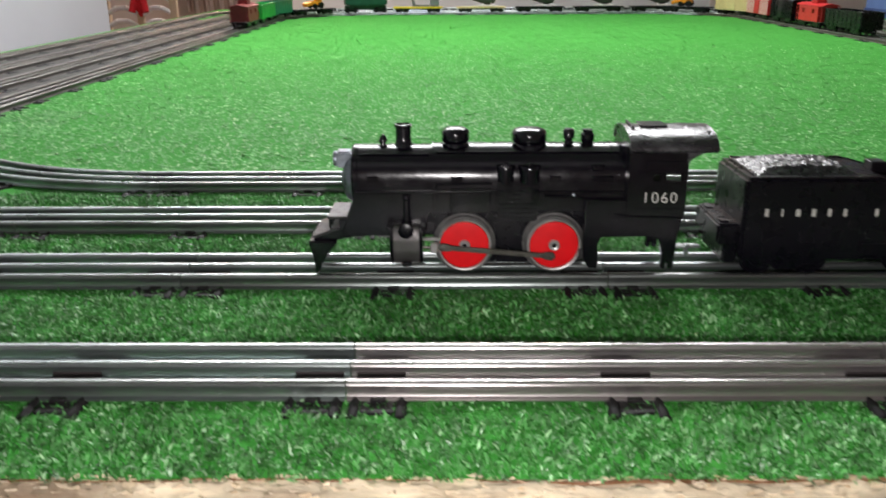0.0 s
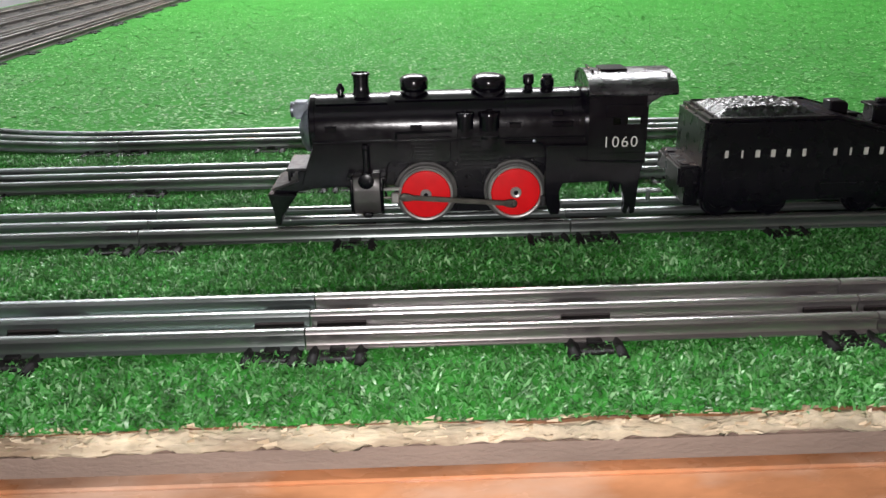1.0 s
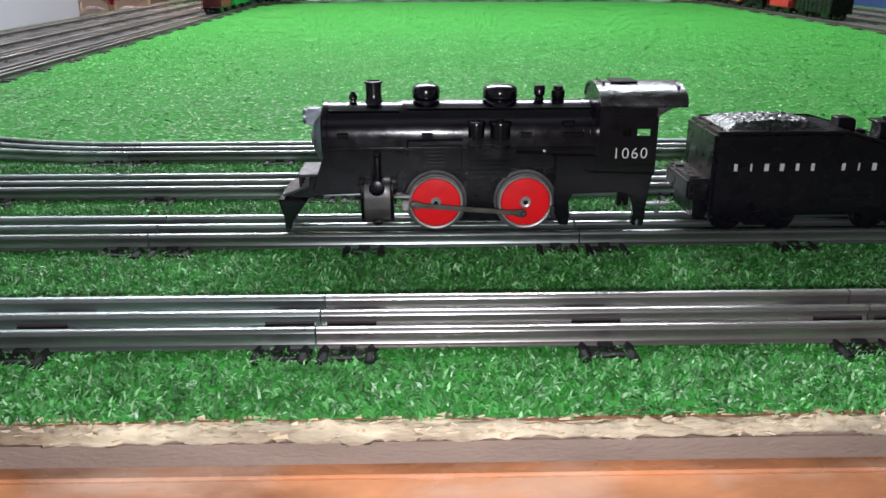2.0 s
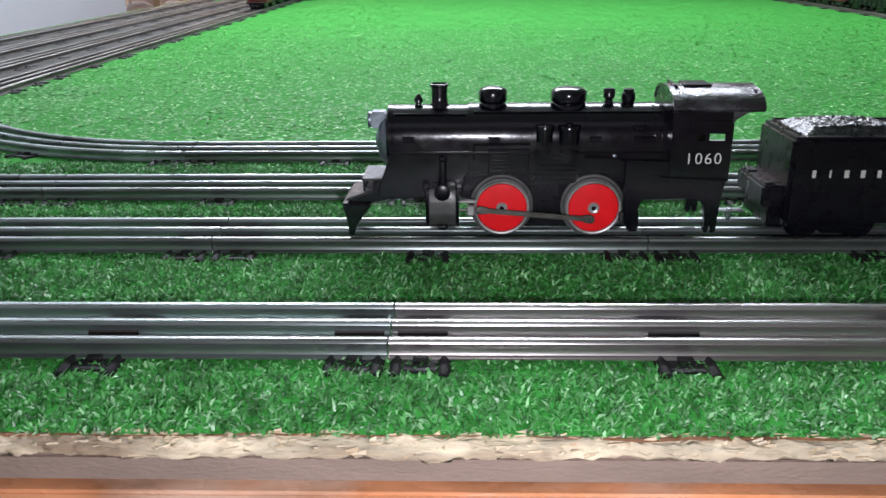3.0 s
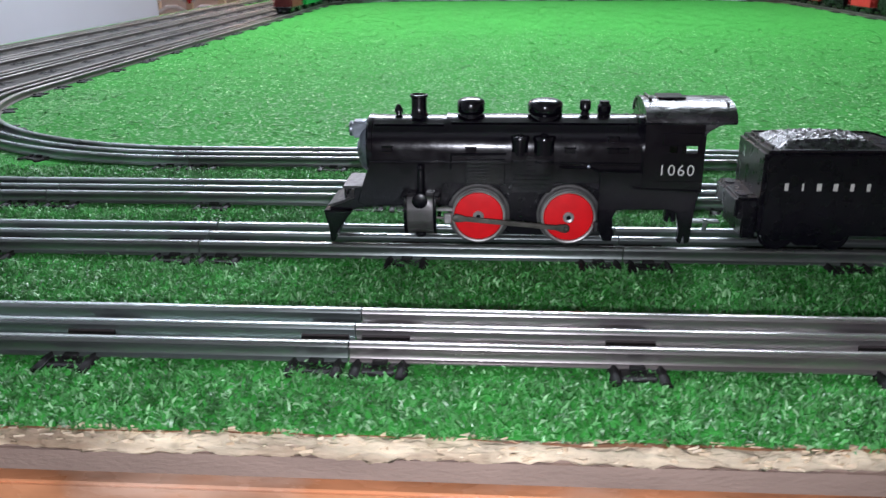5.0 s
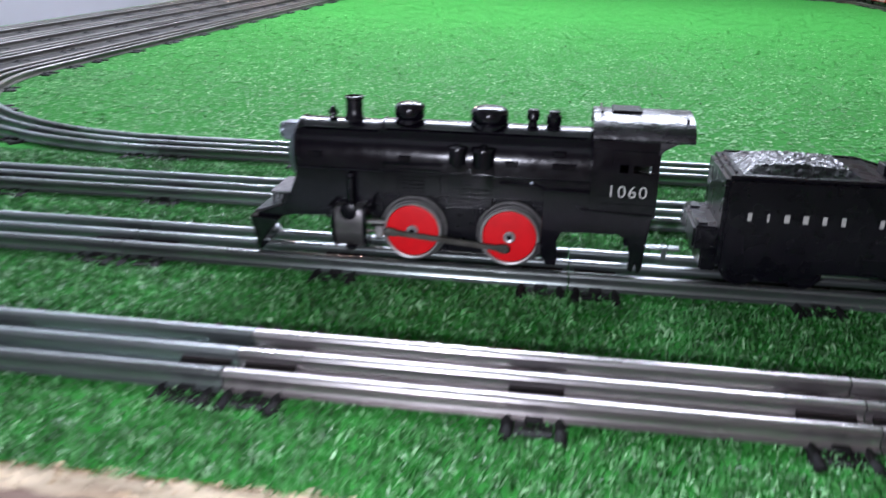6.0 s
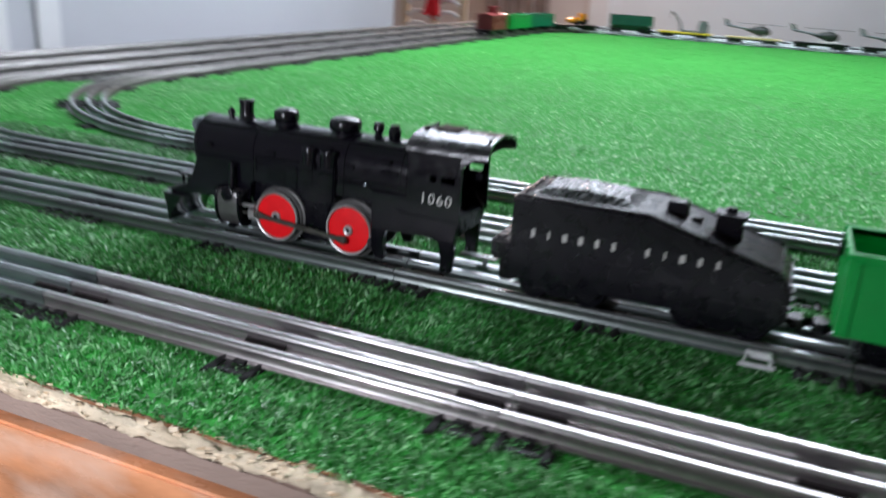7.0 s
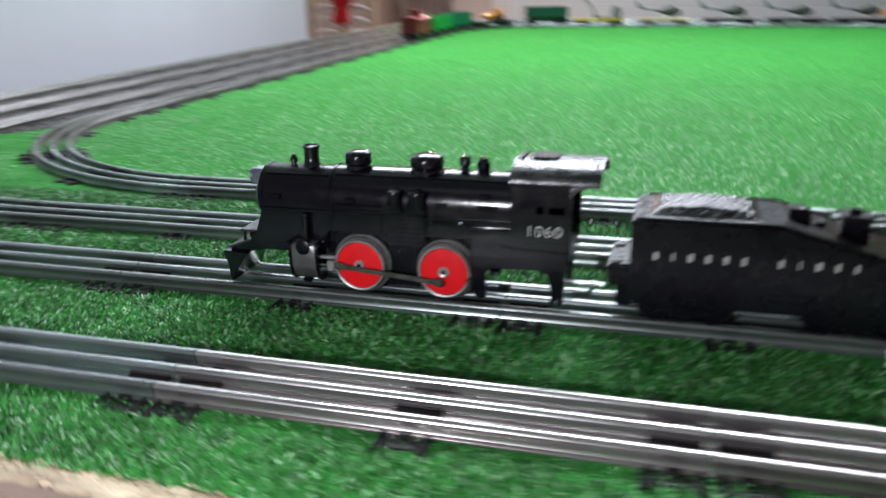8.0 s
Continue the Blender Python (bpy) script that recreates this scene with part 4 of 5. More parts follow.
# Driving wheels: grey tyre with flange, red disc, hub; coupling rods.
for s in (-1, 1):
    for wx in (0.0, 0.0456):
        wz, r = 0.0157, 0.0155
        bm = BM()
        add_lathe(bm, [(r * 0.80, 0.0014), (r * 0.815, -0.0002), (r * 0.86, -0.0005), (r * 0.888, -0.0001), (r * 0.895, 0.0006), (r * 0.890, 0.0014)], (wx, s * 0.0172, wz), (0, -s, 0), 48)
        wheel = part("wheel", bm, M_RIM, loco, "grey metal tyre with red centre")
        bm = BM()
        add_lathe(bm, [(0.004, 0.0014), (r * 0.85, 0.0014), (r * 0.85, 0.0024), (0.004, 0.0024)], (wx, s * 0.0172, wz), (0, -s, 0), 48)
        groove = new("groove", finish(bm, "groove", M_MATT))
        groove.parent = wheel
        bm = BM()
        add_lathe(bm, [(0.004, 0.0025), (r * 0.905, 0.0025), (r * 0.94, 0.0030), (r * 0.955, 0.0042), (r * 1.02, 0.0048), (r * 1.04, 0.0056), (r * 1.03, 0.0066), (0.004, 0.0066)],
                  (wx, s * 0.0172, wz), (0, -s, 0), 48)
        flange = new("flange", finish(bm, "flange", M_FLANGE))
        flange.parent = wheel
        bm = BM()
        add_lathe(bm, [(0, -0.0001), (r * 0.68, 0.0), (r * 0.775, 0.0002), (r * 0.805, 0.0008), (r * 0.81, 0.0015), (0, 0.0015)], (wx, s * 0.0170, wz), (0, -s, 0), 48)
        disc = new("disc", finish(bm, "disc", M_RED))
        disc.parent = wheel
        tagged(disc, "bright red painted wheel disc")
        bm = BM()
        add_lathe(bm, [(0.0010, 0.0016), (0.0012, 0.0003), (0.0022, 0.0), (0.0028, 0.0005), (0.0030, 0.0020)], (wx, s * 0.0185, wz), (0, -s, 0), 20)
        hub = new("hub", finish(bm, "hub", M_RIM))
        hub.parent = wheel
        axle = new("axle_end", finish(add_box(BM(), wx - 0.0011, wx + 0.0011, min(s * 0.0165, s * 0.0181), max(s * 0.0165, s * 0.0181), wz - 0.0011, wz + 0.0011), "axle_end", M_MATT))
        axle.parent = wheel
    bm = BM()
    p, q = Vector((-0.0115, 0, 0.0153)), Vector((0.0444, 0, 0.0104))
    d = (q - p).normalized()
    up = Vector((-d.z, 0, d.x))
    out = []
    for f, hh in ((-0.03, 0.0010), (0.0, 0.0022), (0.05, 0.0019), (0.09, 0.0013), (0.91, 0.0013), (0.95, 0.0020), (1.0, 0.0023), (1.03, 0.0011)):
        out.append((p + (q - p) * f, hh))
    poly = [((c + up * hh).x, (c + up * hh).z) for c, hh in out] + [((c - up * hh).x, (c - up * hh).z) for c, hh in out[::-1]]
    add_prism(bm, poly, "y", min(s * 0.0188, s * 0.0199), max(s * 0.0188, s * 0.0199), 0.0002, 1)
    groove = [((p + (q - p) * f + up * hh).x, (p + (q - p) * f + up * hh).z) for f, hh in ((0.10, 0.0009), (0.9, 0.0009), (0.9, 0.0004), (0.10, 0.0004))]
    add_prism(bm, groove, "y", min(s * 0.0198, s * 0.0203), max(s * 0.0198, s * 0.0203))
    add_lathe(bm, [(0.0014, 0), (0.0014, 0.0016), (0.0009, 0.0020), (0, 0.0020)], (q.x, s * 0.0192, q.z), (0, s, 0), 14)
    add_lathe(bm, [(0.0014, 0), (0.0014, 0.0014), (0, 0.0016)], (p.x, s * 0.0192, p.z), (0, s, 0), 14)
    part("side_rod", bm, M_ROD, loco, "dull metal side rod")
bm = BM()
add_box(bm, 0.1040, 0.1250, -0.0030, 0.0030, 0.0088, 0.0098, 0.0003, 1)
add_lathe(bm, [(0.0012, 0), (0.0012, 0.0060), (0.0020, 0.0064), (0, 0.0066)], (0.1180, 0, 0.0040), (0, 0, 1), 12)
part("drawbar", bm, M_STEEL, loco, "steel drawbar")

# ---- tender ----
tender = thing("toy_tender", pose(0.1375, Y_B, Z_RAIL), "black slope-back toy tender with coal load and pale lettering", "toy tender")
bm = BM()
add_prism(bm, [(0.0, 0.0092), (0.0, 0.0520), (0.0650, 0.0520), (0.1215, 0.0362), (0.1250, 0.0335), (0.1262, 0.0300), (0.1262, 0.0100)], "y", -0.0235, 0.0235, 0.0038, 4)
part("body", bm, M_MATT, tender)
for s in (-1, 1):
    bm = BM()
    y0, y1 = min(s * 0.0224, s * 0.0240), max(s * 0.0224, s * 0.0240)
    add_prism(bm, [(0.0060, 0.0513), (0.0060, 0.0526), (0.0652, 0.0526), (0.1222, 0.0367), (0.1220, 0.0354), (0.0650, 0.0513)], "y", y0, y1, 0.0003, 1)
    part("edge_bead", bm, M_BLACK, tender)
    part("side_bead", add_box(BM(), 0.060, 0.1258, min(s * 0.0232, s * 0.0239), max(s * 0.0232, s * 0.0239), 0.0178, 0.0184), M_MATT, tender)
# coal load
bm = BM()
cn, cm = 92, 56
crng = random.Random(3)
lumps = [(crng.uniform(0, 1), crng.uniform(0, 1), crng.uniform(0.5, 1)) for _ in range(330)]
grid = []
for j in range(cm + 1):
    row = []
    for i in range(cn + 1):
        u, v = i / cn, j / cm
        edge = min(1, min(u, 1 - u) * 9, min(v, 1 - v) * 6)
        near = sorted(((u - a) * 4.2) ** 2 + ((v - b) * 2.0) ** 2 for a, b, c in lumps)[:2]
        h = 0.0014 + 0.0026 * (1 - ((u - 0.5) * 1.6) ** 2) + min(0.0014, 0.016 * (near[1] - near[0])) + 0.0006 * noise.noise(Vector((u * 23, v * 12, 0)))
        row.append(bm.verts.new((0.0070 + 0.0500 * u, -0.0185 + 0.0370 * v, 0.0519 + edge * h)))
    grid.append(row)
for j in range(cm):
    for i in range(cn):
        bm.faces.new((grid[j][i], grid[j][i + 1], grid[j + 1][i + 1], grid[j + 1][i]))
part("coal_load", bm, M_COAL, tender, "glossy moulded black coal heap", smooth=20)
bm = BM()
add_box(bm, 0.0030, 0.0060, -0.0195, 0.0195, 0.0505, 0.0532, 0.0012)
part("coal_board", bm, M_MATT, tender)
bm = BM()
add_prism(bm, [(0.0690, 0.0480), (0.0690, 0.0555), (0.0765, 0.0555), (0.0785, 0.0540), (0.0785, 0.0460)], "y", -0.0045, 0.0045, 0.0005, 1)
add_box(bm, 0.0800, 0.0850, -0.0030, 0.0030, 0.0450, 0.0490, 0.0006, 1)
part("tool_box", bm, M_MATT, tender)
bm = BM()
add_prism(bm, [(0.0910, 0.0420), (0.0915, 0.0525), (0.1030, 0.0525), (0.1035, 0.0390)], "y", -0.0055, 0.0055, 0.0007, 2)
add_box(bm, 0.0900, 0.1048, -0.0068, 0.0068, 0.0520, 0.0533, 0.0004, 1)
add_box(bm, 0.0948, 0.0998, -0.0020, 0.0020, 0.0533, 0.0558, 0.0005, 1)
part("water_hatch", bm, M_MATT, tender)
bm = BM()
add_box(bm, -0.0105, 0.0012, -0.0195, 0.0195, 0.0165, 0.0275, 0.0012)
add_box(bm, -0.0060, 0.0012, -0.0175, 0.0175, 0.0060, 0.0167, 0.0008)
for y in (-0.0125, 0.0125):
    add_box(bm, -0.0085, -0.0040, y - 0.0045, y + 0.0045, 0.0274, 0.0284, 0.0004, 1)
part("front_step", bm, M_MATT, tender)
bm = BM()
add_box(bm, 0.1262, 0.1277, -0.0190, 0.0190, 0.0120, 0.0300, 0.0004, 1)
for k in range(4):
    add_box(bm, 0.1275, 0.1297, -0.0150, -0.0090, 0.0130 + 0.004 * k, 0.0140 + 0.004 * k, 0.0002, 1)
part("rear_ladder", bm, M_MATT, tender)
bm = BM()
add_box(bm, 0.004, 0.124, -0.0130, 0.0130, 0.0060, 0.0110, 0.0008)
part("underframe", bm, M_MATT, tender)
truck(tender, 0.0260)
truck(tender, 0.1000)
coupler(tender, 0.1262, 1)
# The pale printed maker's name is drawn as plain marks of the size of its letters.
for s in (-1, 1):
    for k, w in enumerate((0.0027, 0.0014, 0.0034, 0.0034, 0.0027, 0.0027, 0, 0.0027, 0.0014, 0.0034, 0.0027, 0.0022)):
        if not w:
            continue
        xc = 0.0115 + 0.00772 * k
        if s > 0:
            xc = 0.1060 - xc
        bm = BM()
        y0, y1 = min(s * 0.0234, s * 0.02365), max(s * 0.0234, s * 0.02365)
        add_box(bm, xc - w * 0.32, xc + w * 0.32, y0, y1, 0.0326, 0.0363)
        part("letter_mark", bm, M_LETTER, tender, "pale printed letter mark", 0)


# ---- other rolling stock ----
def gondola(m, material, word, length=0.198):
    car = thing("toy_gondola", m, word + " plastic toy gondola wagon on track", "toy wagon", "toy wagons")
    a, w, h0, h1, t = length / 2, 0.0235, 0.0130, 0.0495, 0.0016
    bm = BM()
    add_box(bm, -a, a, -w, w, h0, h0 + 0.003)
    part("floor", bm, material, car)
    for s in (-1, 1):
        bm = BM()
        add_box(bm, -a, a, min(s * w, s * (w - t)), max(s * w, s * (w - t)), h0 + 0.003, h1)
        add_box(bm, -a - 0.0008, a + 0.0008, min(s * (w - t), s * (w + 0.0012)), max(s * (w - t), s * (w + 0.0012)), h1 - 0.003, h1 + 0.0006, 0.0004, 1)
        for k in range(9):
            x = -a + 0.004 + (2 * a - 0.008) * k / 8
            add_box(bm, x - 0.0011, x + 0.0011, min(s * w, s * (w + 0.001)), max(s * w, s * (w + 0.001)), h0, h1 - 0.003)
        part("side", bm, material, car)
        bm = BM()
        add_box(bm, min(s * a, s * (a - t)), max(s * a, s * (a - t)), -w + t, w - t, h0 + 0.003, h1, 0.0003, 1)
        for k in (-1, 1):
            add_box(bm, min(s * a, s * (a + 0.001)), max(s * a, s * (a + 0.001)), k * 0.011 - 0.001, k * 0.011 + 0.001, h0, h1)
        part("end", bm, material, car)
        part("brake_wheel", add_lathe(BM(), [(0.0035, 0), (0.004, 0.0006), (0.0035, 0.0012), (0, 0.0010)], (s * (a + 0.0012), 0.006, h1 - 0.006), (s, 0, 0), 16), M_MATT, car)
        truck(car, s * (a - 0.034))
        coupler(car, s * (a - 0.002), s)
    part("underframe", add_box(BM(), -a + 0.004, a - 0.004, -0.006, 0.006, 0.0090, 0.0131, 0.0008), M_MATT, car)
    return car


def flatcar(m, material, word, length=0.165):
    car = thing("toy_flatcar", m, word + " plastic toy flat wagon on track", "toy wagon", "toy wagons")
    a = length / 2
    bm = BM()
    add_box(bm, -a, a, -0.0235, 0.0235, 0.0125, 0.0175, 0.0006, 1)
    for k in range(8):
        x = -a + 0.012 + (2 * a - 0.024) * k / 7
        for s in (-1, 1):
            add_box(bm, x - 0.002, x + 0.002, min(s * 0.0235, s * 0.0247), max(s * 0.0235, s * 0.0247), 0.0130, 0.0168)
    part("deck", bm, material, car)
    part("underframe", add_box(BM(), -a + 0.01, a - 0.01, -0.006, 0.006, 0.0080, 0.0126, 0.0008), M_MATT, car)
    for s in (-1, 1):
        truck(car, s * (a - 0.030))
        coupler(car, s * (a - 0.002), s)
    return car


def boxcar(m, material, word, length=0.185, high=0.066, rib_material=None):
    car = thing("toy_boxcar", m, word + " plastic toy box wagon on track", "toy wagon", "toy wagons")
    a, w = length / 2, 0.0235
    part("body", add_box(BM(), -a, a, -w, w, 0.0125, high, 0.001), material, car)
    part("roof", add_prism(BM(), [(-w - 0.001, high), (w + 0.001, high), (w * 0.5, high + 0.004), (0, high + 0.005), (-w * 0.5, high + 0.004)], "x", -a - 0.001, a + 0.001, 0.0005, 1), M_GREYP, car)
    for s in (-1, 1):
        bm = BM()
        add_box(bm, -0.018, 0.018, min(s * w, s * (w + 0.0014)), max(s * w, s * (w + 0.0014)), 0.015, high - 0.004, 0.0004, 1)
        part("door", bm, material, car)
        for k in range(8):
            for h in (-1, 1):
                x = h * (0.026 + k * (a - 0.03) / 7)
                part("rib", add_box(BM(), x - 0.001, x + 0.001, min(s * w, s * (w + 0.0008)), max(s * w, s * (w + 0.0008)), 0.014, high - 0.002), rib_material or material, car)
        truck(car, s * (a - 0.032))
        coupler(car, s * (a - 0.002), s)
    return car


def caboose(m, material, word, length=0.145):
    car = thing("toy_caboose", m, word + " plastic toy caboose on track", "toy wagon", "toy wagons")
    a, w = length / 2, 0.0230
    part("floor", add_box(BM(), -a, a, -w, w, 0.0125, 0.0155, 0.0005, 1), M_MATT, car)
    for s in (-1, 1):
        bm = BM()
        x0, x1 = -a + 0.018, a - 0.018
        cuts = [x0, x0 + 0.022, x0 + 0.034, x1 - 0.034, x1 - 0.022, x1]
        y0, y1 = min(s * w, s * (w - 0.002)), max(s * w, s * (w - 0.002))
        for k, (p, q) in enumerate(zip(cuts, cuts[1:])):
            if k % 2:
                add_box(bm, p, q, y0, y1, 0.0155, 0.034)
                add_box(bm, p, q, y0, y1, 0.045, 0.052)
            else:
                add_box(bm, p, q, y0, y1, 0.0155, 0.052)
        part("side", bm, material, car)
        part("end", add_box(BM(), min(s * x1, s * (x1 - 0.002)), max(s * x1, s * (x1 - 0.002)), -w + 0.002, w - 0.002, 0.0155, 0.052), material, car)
        for y in (-w + 0.002, w - 0.002):
            part("post", add_rod(BM(), (s * (a - 0.002), y, 0.0155), (s * (a - 0.002), y, 0.052), 0.0009, 6), material, car)
            part("platform_rail", add_rod(BM(), (s * (a - 0.002), y, 0.030), (s * x1, y, 0.030), 0.0007, 6), material, car)
        truck(car, s * (a - 0.034))
        coupler(car, s * (a - 0.002), s)
    arch = [(-w - 0.0015 + (2 * w + 0.003) * k / 10, 0.052 + 0.006 * math.sin(math.pi * k / 10)) for k in range(11)]
    part("roof", add_prism(BM(), arch, "x", -a, a, 0.0004, 1), material, car)
    bm = BM()
    add_box(bm, -0.012, 0.020, -0.012, 0.012, 0.054, 0.072, 0.0008)
    add_box(bm, -0.015, 0.023, -0.0145, 0.0145, 0.072, 0.0745, 0.0008)
    part("cupola", bm, material, car)
    return car


def hopper(m):
    car = thing("toy_hopper_car", m, "dark green plastic toy dump wagon with open underside", "toy wagon", "toy wagons")
    a, w = 0.070, 0.0235
    part("bin", add_prism(BM(), [(-a, 0.056), (-a, 0.026), (-a + 0.022, 0.022), (a - 0.022, 0.022), (a, 0.026), (a, 0.056), (a - 0.002, 0.056), (a - 0.003, 0.030),
                                 (-a + 0.003, 0.030), (-a + 0.002, 0.056)], "y", -w, w, 0.0005, 1), M_DKGREEN, car)
    for s in (-1, 1):
        part("side", add_box(BM(), -a, a, min(s * w, s * (w + 0.0015)), max(s * w, s * (w + 0.0015)), 0.026, 0.057, 0.0005, 1), M_DKGREEN, car)
        for k in range(4):
            x = -a + 0.004 + (2 * a - 0.008) * k / 3
            part("rib", add_box(BM(), x - 0.0015, x + 0.0015, min(s * w, s * (w + 0.003)), max(s * w, s * (w + 0.003)), 0.026, 0.0575), M_DKGREEN, car)
        truck(car, s * 0.048)
        coupler(car, s * 0.072, s)
    part("underframe", add_box(BM(), -a, a, -0.010, 0.010, 0.0090, 0.0222, 0.001), M_DKGREEN, car)
    return car


def helicopter(m):
    h = thing("toy_helicopter", m, "grey-green toy helicopter with drooping rotor standing on a wagon", "toy helicopter", "toy helicopters")
    bm = BM()
    add_lathe(bm, [(0, 0), (0.006, 0.003), (0.0105, 0.012), (0.0115, 0.022), (0.0095, 0.034), (0.005, 0.046), (0.0028, 0.058), (0, 0.059)], (0.034, 0, 0.0138), (-1, 0, 0.06), 18)
    part("fuselage", bm, M_OLIVE, h)
    bm = BM()
    add_rod(bm, (-0.012, 0, 0.0175), (-0.066, 0, 0.0240), 0.0026, 10)
    part("tail_boom", bm, M_GREYP, h)
    part("tail_fin", add_prism(BM(), [(-0.056, 0.0225), (-0.066, 0.0380), (-0.075, 0.0390), (-0.070, 0.0225)], "y", -0.001, 0.001), M_GREYP, h)
    bm = BM()
    add_rod(bm, (0.012, 0, 0.022), (0.012, 0, 0.031), 0.0024, 8)
    add_box(bm, -0.044, 0.066, -0.0030, 0.0030, 0.0306, 0.0317)
    part("rotor", bm, M_GREYP, h)
    for s in (-1, 1):
        bm = BM()
        add_rod(bm, (-0.012, s * 0.010, 0.0018), (0.036, s * 0.010, 0.0018), 0.0018, 8)
        add_rod(bm, (0.0, s * 0.010, 0.0012), (0.002, s * 0.005, 0.0095), 0.0014, 6)
        add_rod(bm, (0.024, s * 0.010, 0.0012), (0.022, s * 0.005, 0.0085), 0.0014, 6)
        part("skid", bm, M_WHITEP, h)
    return h


def excavator(m):
    e = thing("toy_crane", m, "grey toy crane with a bent arm standing on a yellow wagon", "toy crane")
    bm = BM()
    add_box(bm, 0.025, 0.055, -0.012, 0.012, 0.0, 0.030, 0.002)
    add_box(bm, 0.028, 0.050, -0.010, 0.010, 0.030, 0.038, 0.002)
    part("cabin", bm, M_GREYP, e)
    bm = BM()
    add_prism(bm, [(-0.022, 0.004), (-0.030, 0.028), (-0.052, 0.056), (-0.066, 0.064), (-0.067, 0.058), (-0.054, 0.049), (-0.038, 0.026), (-0.033, 0.002)], "y", -0.003, 0.003, 0.0006, 1)
    add_box(bm, -0.034, 0.024, -0.008, 0.008, 0.0, 0.006, 0.001)
    part("arm", bm, M_GREYP, e)
    bm = BM()
    add_rod(bm, (-0.066, 0, 0.060), (-0.066, 0, 0.040), 0.0006, 6)
    part("hook_line", bm, M_DARK, e)
    return e


def tractor(m):
    e = thing("toy_tractor", m, "bright orange and yellow toy tractor on a dark wagon", "toy tractor", "toy tractors")
    bm = BM()
    add_box(bm, -0.026, 0.018, -0.010, 0.010, 0.010, 0.024, 0.002)
    add_box(bm, -0.004, 0.016, -0.011, 0.011, 0.024, 0.036, 0.002)
    add_prism(bm, [(-0.026, 0.012), (-0.046, 0.006), (-0.048, 0.016), (-0.028, 0.022)], "y", -0.013, 0.013, 0.001, 1)
    part("body", bm, M_ORANGE, e)
    for s in (-1, 1):
        for wx, r in ((-0.016, 0.008), (0.010, 0.010)):
            part("wheel", add_lathe(BM(), [(0, 0.001), (r * 0.5, 0), (r * 0.6, 0.001), (r * 0.95, 0.0005), (r, 0.002), (r, 0.006), (0, 0.007)], (wx, s * 0.016, r), (0, -s, 0), 20), M_MATT, e)
    return e


# The green wagon coupled behind the tender.
gondola(pose(0.3830, Y_B, Z_RAIL), M_GREEN, "bright green")

# The second train stands along the inner loop: s runs from the start of the far straight, round the corner, back along the side.
CXL, CYL = DX0 + R_CURVE, DY1 - R_CURVE


def on_loop(s):
    q = math.pi / 2 * R_CURVE
    if s < 0:
        return pose(CXL - s, DY1, Z_RAIL, 0, 0, 0)
    if s < q:
        a = s / R_CURVE
        return pose(CXL - R_CURVE * math.sin(a), CYL + R_CURVE * math.cos(a), Z_RAIL, 0, 0, math.degrees(a))
    return pose(DX0, CYL - (s - q), Z_RAIL, 0, 0, 90)


def lift(m, z, x=0.0, turn=0.0):
    return m @ pose(x, 0, z, 0, 0, turn)


caboose(on_loop(0.845), M_MAROON, "maroon")
gondola(on_loop(0.655), M_GREEN, "bright green", 0.178)
gondola(on_loop(0.455), M_TEAL, "teal green", 0.178)
flatcar(on_loop(0.262), M_MATT, "black")
tractor(lift(on_loop(0.262), 0.0175, 0.02))
hopper(on_loop(0.068))
flatcar(on_loop(-0.108), M_YELLOW, "yellow")
excavator(lift(on_loop(-0.108), 0.0175, 0.015))
for k, (s, m_, word) in enumerate(((-0.318, M_CREAM, "cream yellow"), (-0.515, M_MATT, "black"), (-0.710, M_MATT, "black"), (-0.900, M_MATT, "black"))):
    flatcar(on_loop(s), m_, word)
    helicopter(lift(on_loop(s), 0.0175, 0.004) @ Matrix.Scale(1.32, 4))
# round the far right corner and back along the right side
CXR = DX1 - R_CURVE


def on_right(s):
    q = math.pi / 2 * R_CURVE
    if s < q:
        a = s / R_CURVE
        return pose(CXR + R_CURVE * math.sin(a), CYL + R_CURVE * math.cos(a), Z_RAIL, 0, 0, -math.degrees(a))
    return pose(DX1, CYL - (s - q), Z_RAIL, 0, 0, -90)


flatcar(on_right(0.200), M_MATT, "black")
tractor(lift(on_right(0.200), 0.0175))
boxcar(on_right(0.400), M_CREAM, "cream", 0.170)
boxcar(on_right(0.590), M_REDCAR, "red and white", 0.170, rib_material=M_WHITEP)
boxcar(on_right(0.770), M_MATT, "black", 0.150, 0.060)
caboose(on_right(0.945), M_REDCAR, "bright red", 0.150)
gondola(on_right(1.135), M_MATT, "black", 0.185)

# ---- things beyond the table ----
rack = thing("wooden_rack", pose(-1.25, 3.14, Z_FLOOR), "pale wooden chair back with curved slats and a red cloth", "chair")
for x in (-0.145, 0.125):
    part("post", add_box(BM(), x, x + 0.028, -0.014, 0.014, 0.0, 1.02, 0.003), M_PALEWOOD, rack)
part("slat", add_box(BM(), -0.117, 0.125, -0.008, 0.008, 0.44, 0.462, 0.003), M_PALEWOOD, rack)
part("slat", add_box(BM(), -0.117, 0.125, -0.008, 0.008, 0.985, 1.007, 0.003), M_PALEWOOD, rack)
part("splat", add_box(BM(), -0.010, 0.018, -0.006, 0.006, 0.462, 0.985, 0.003), M_PALEWOOD, rack)
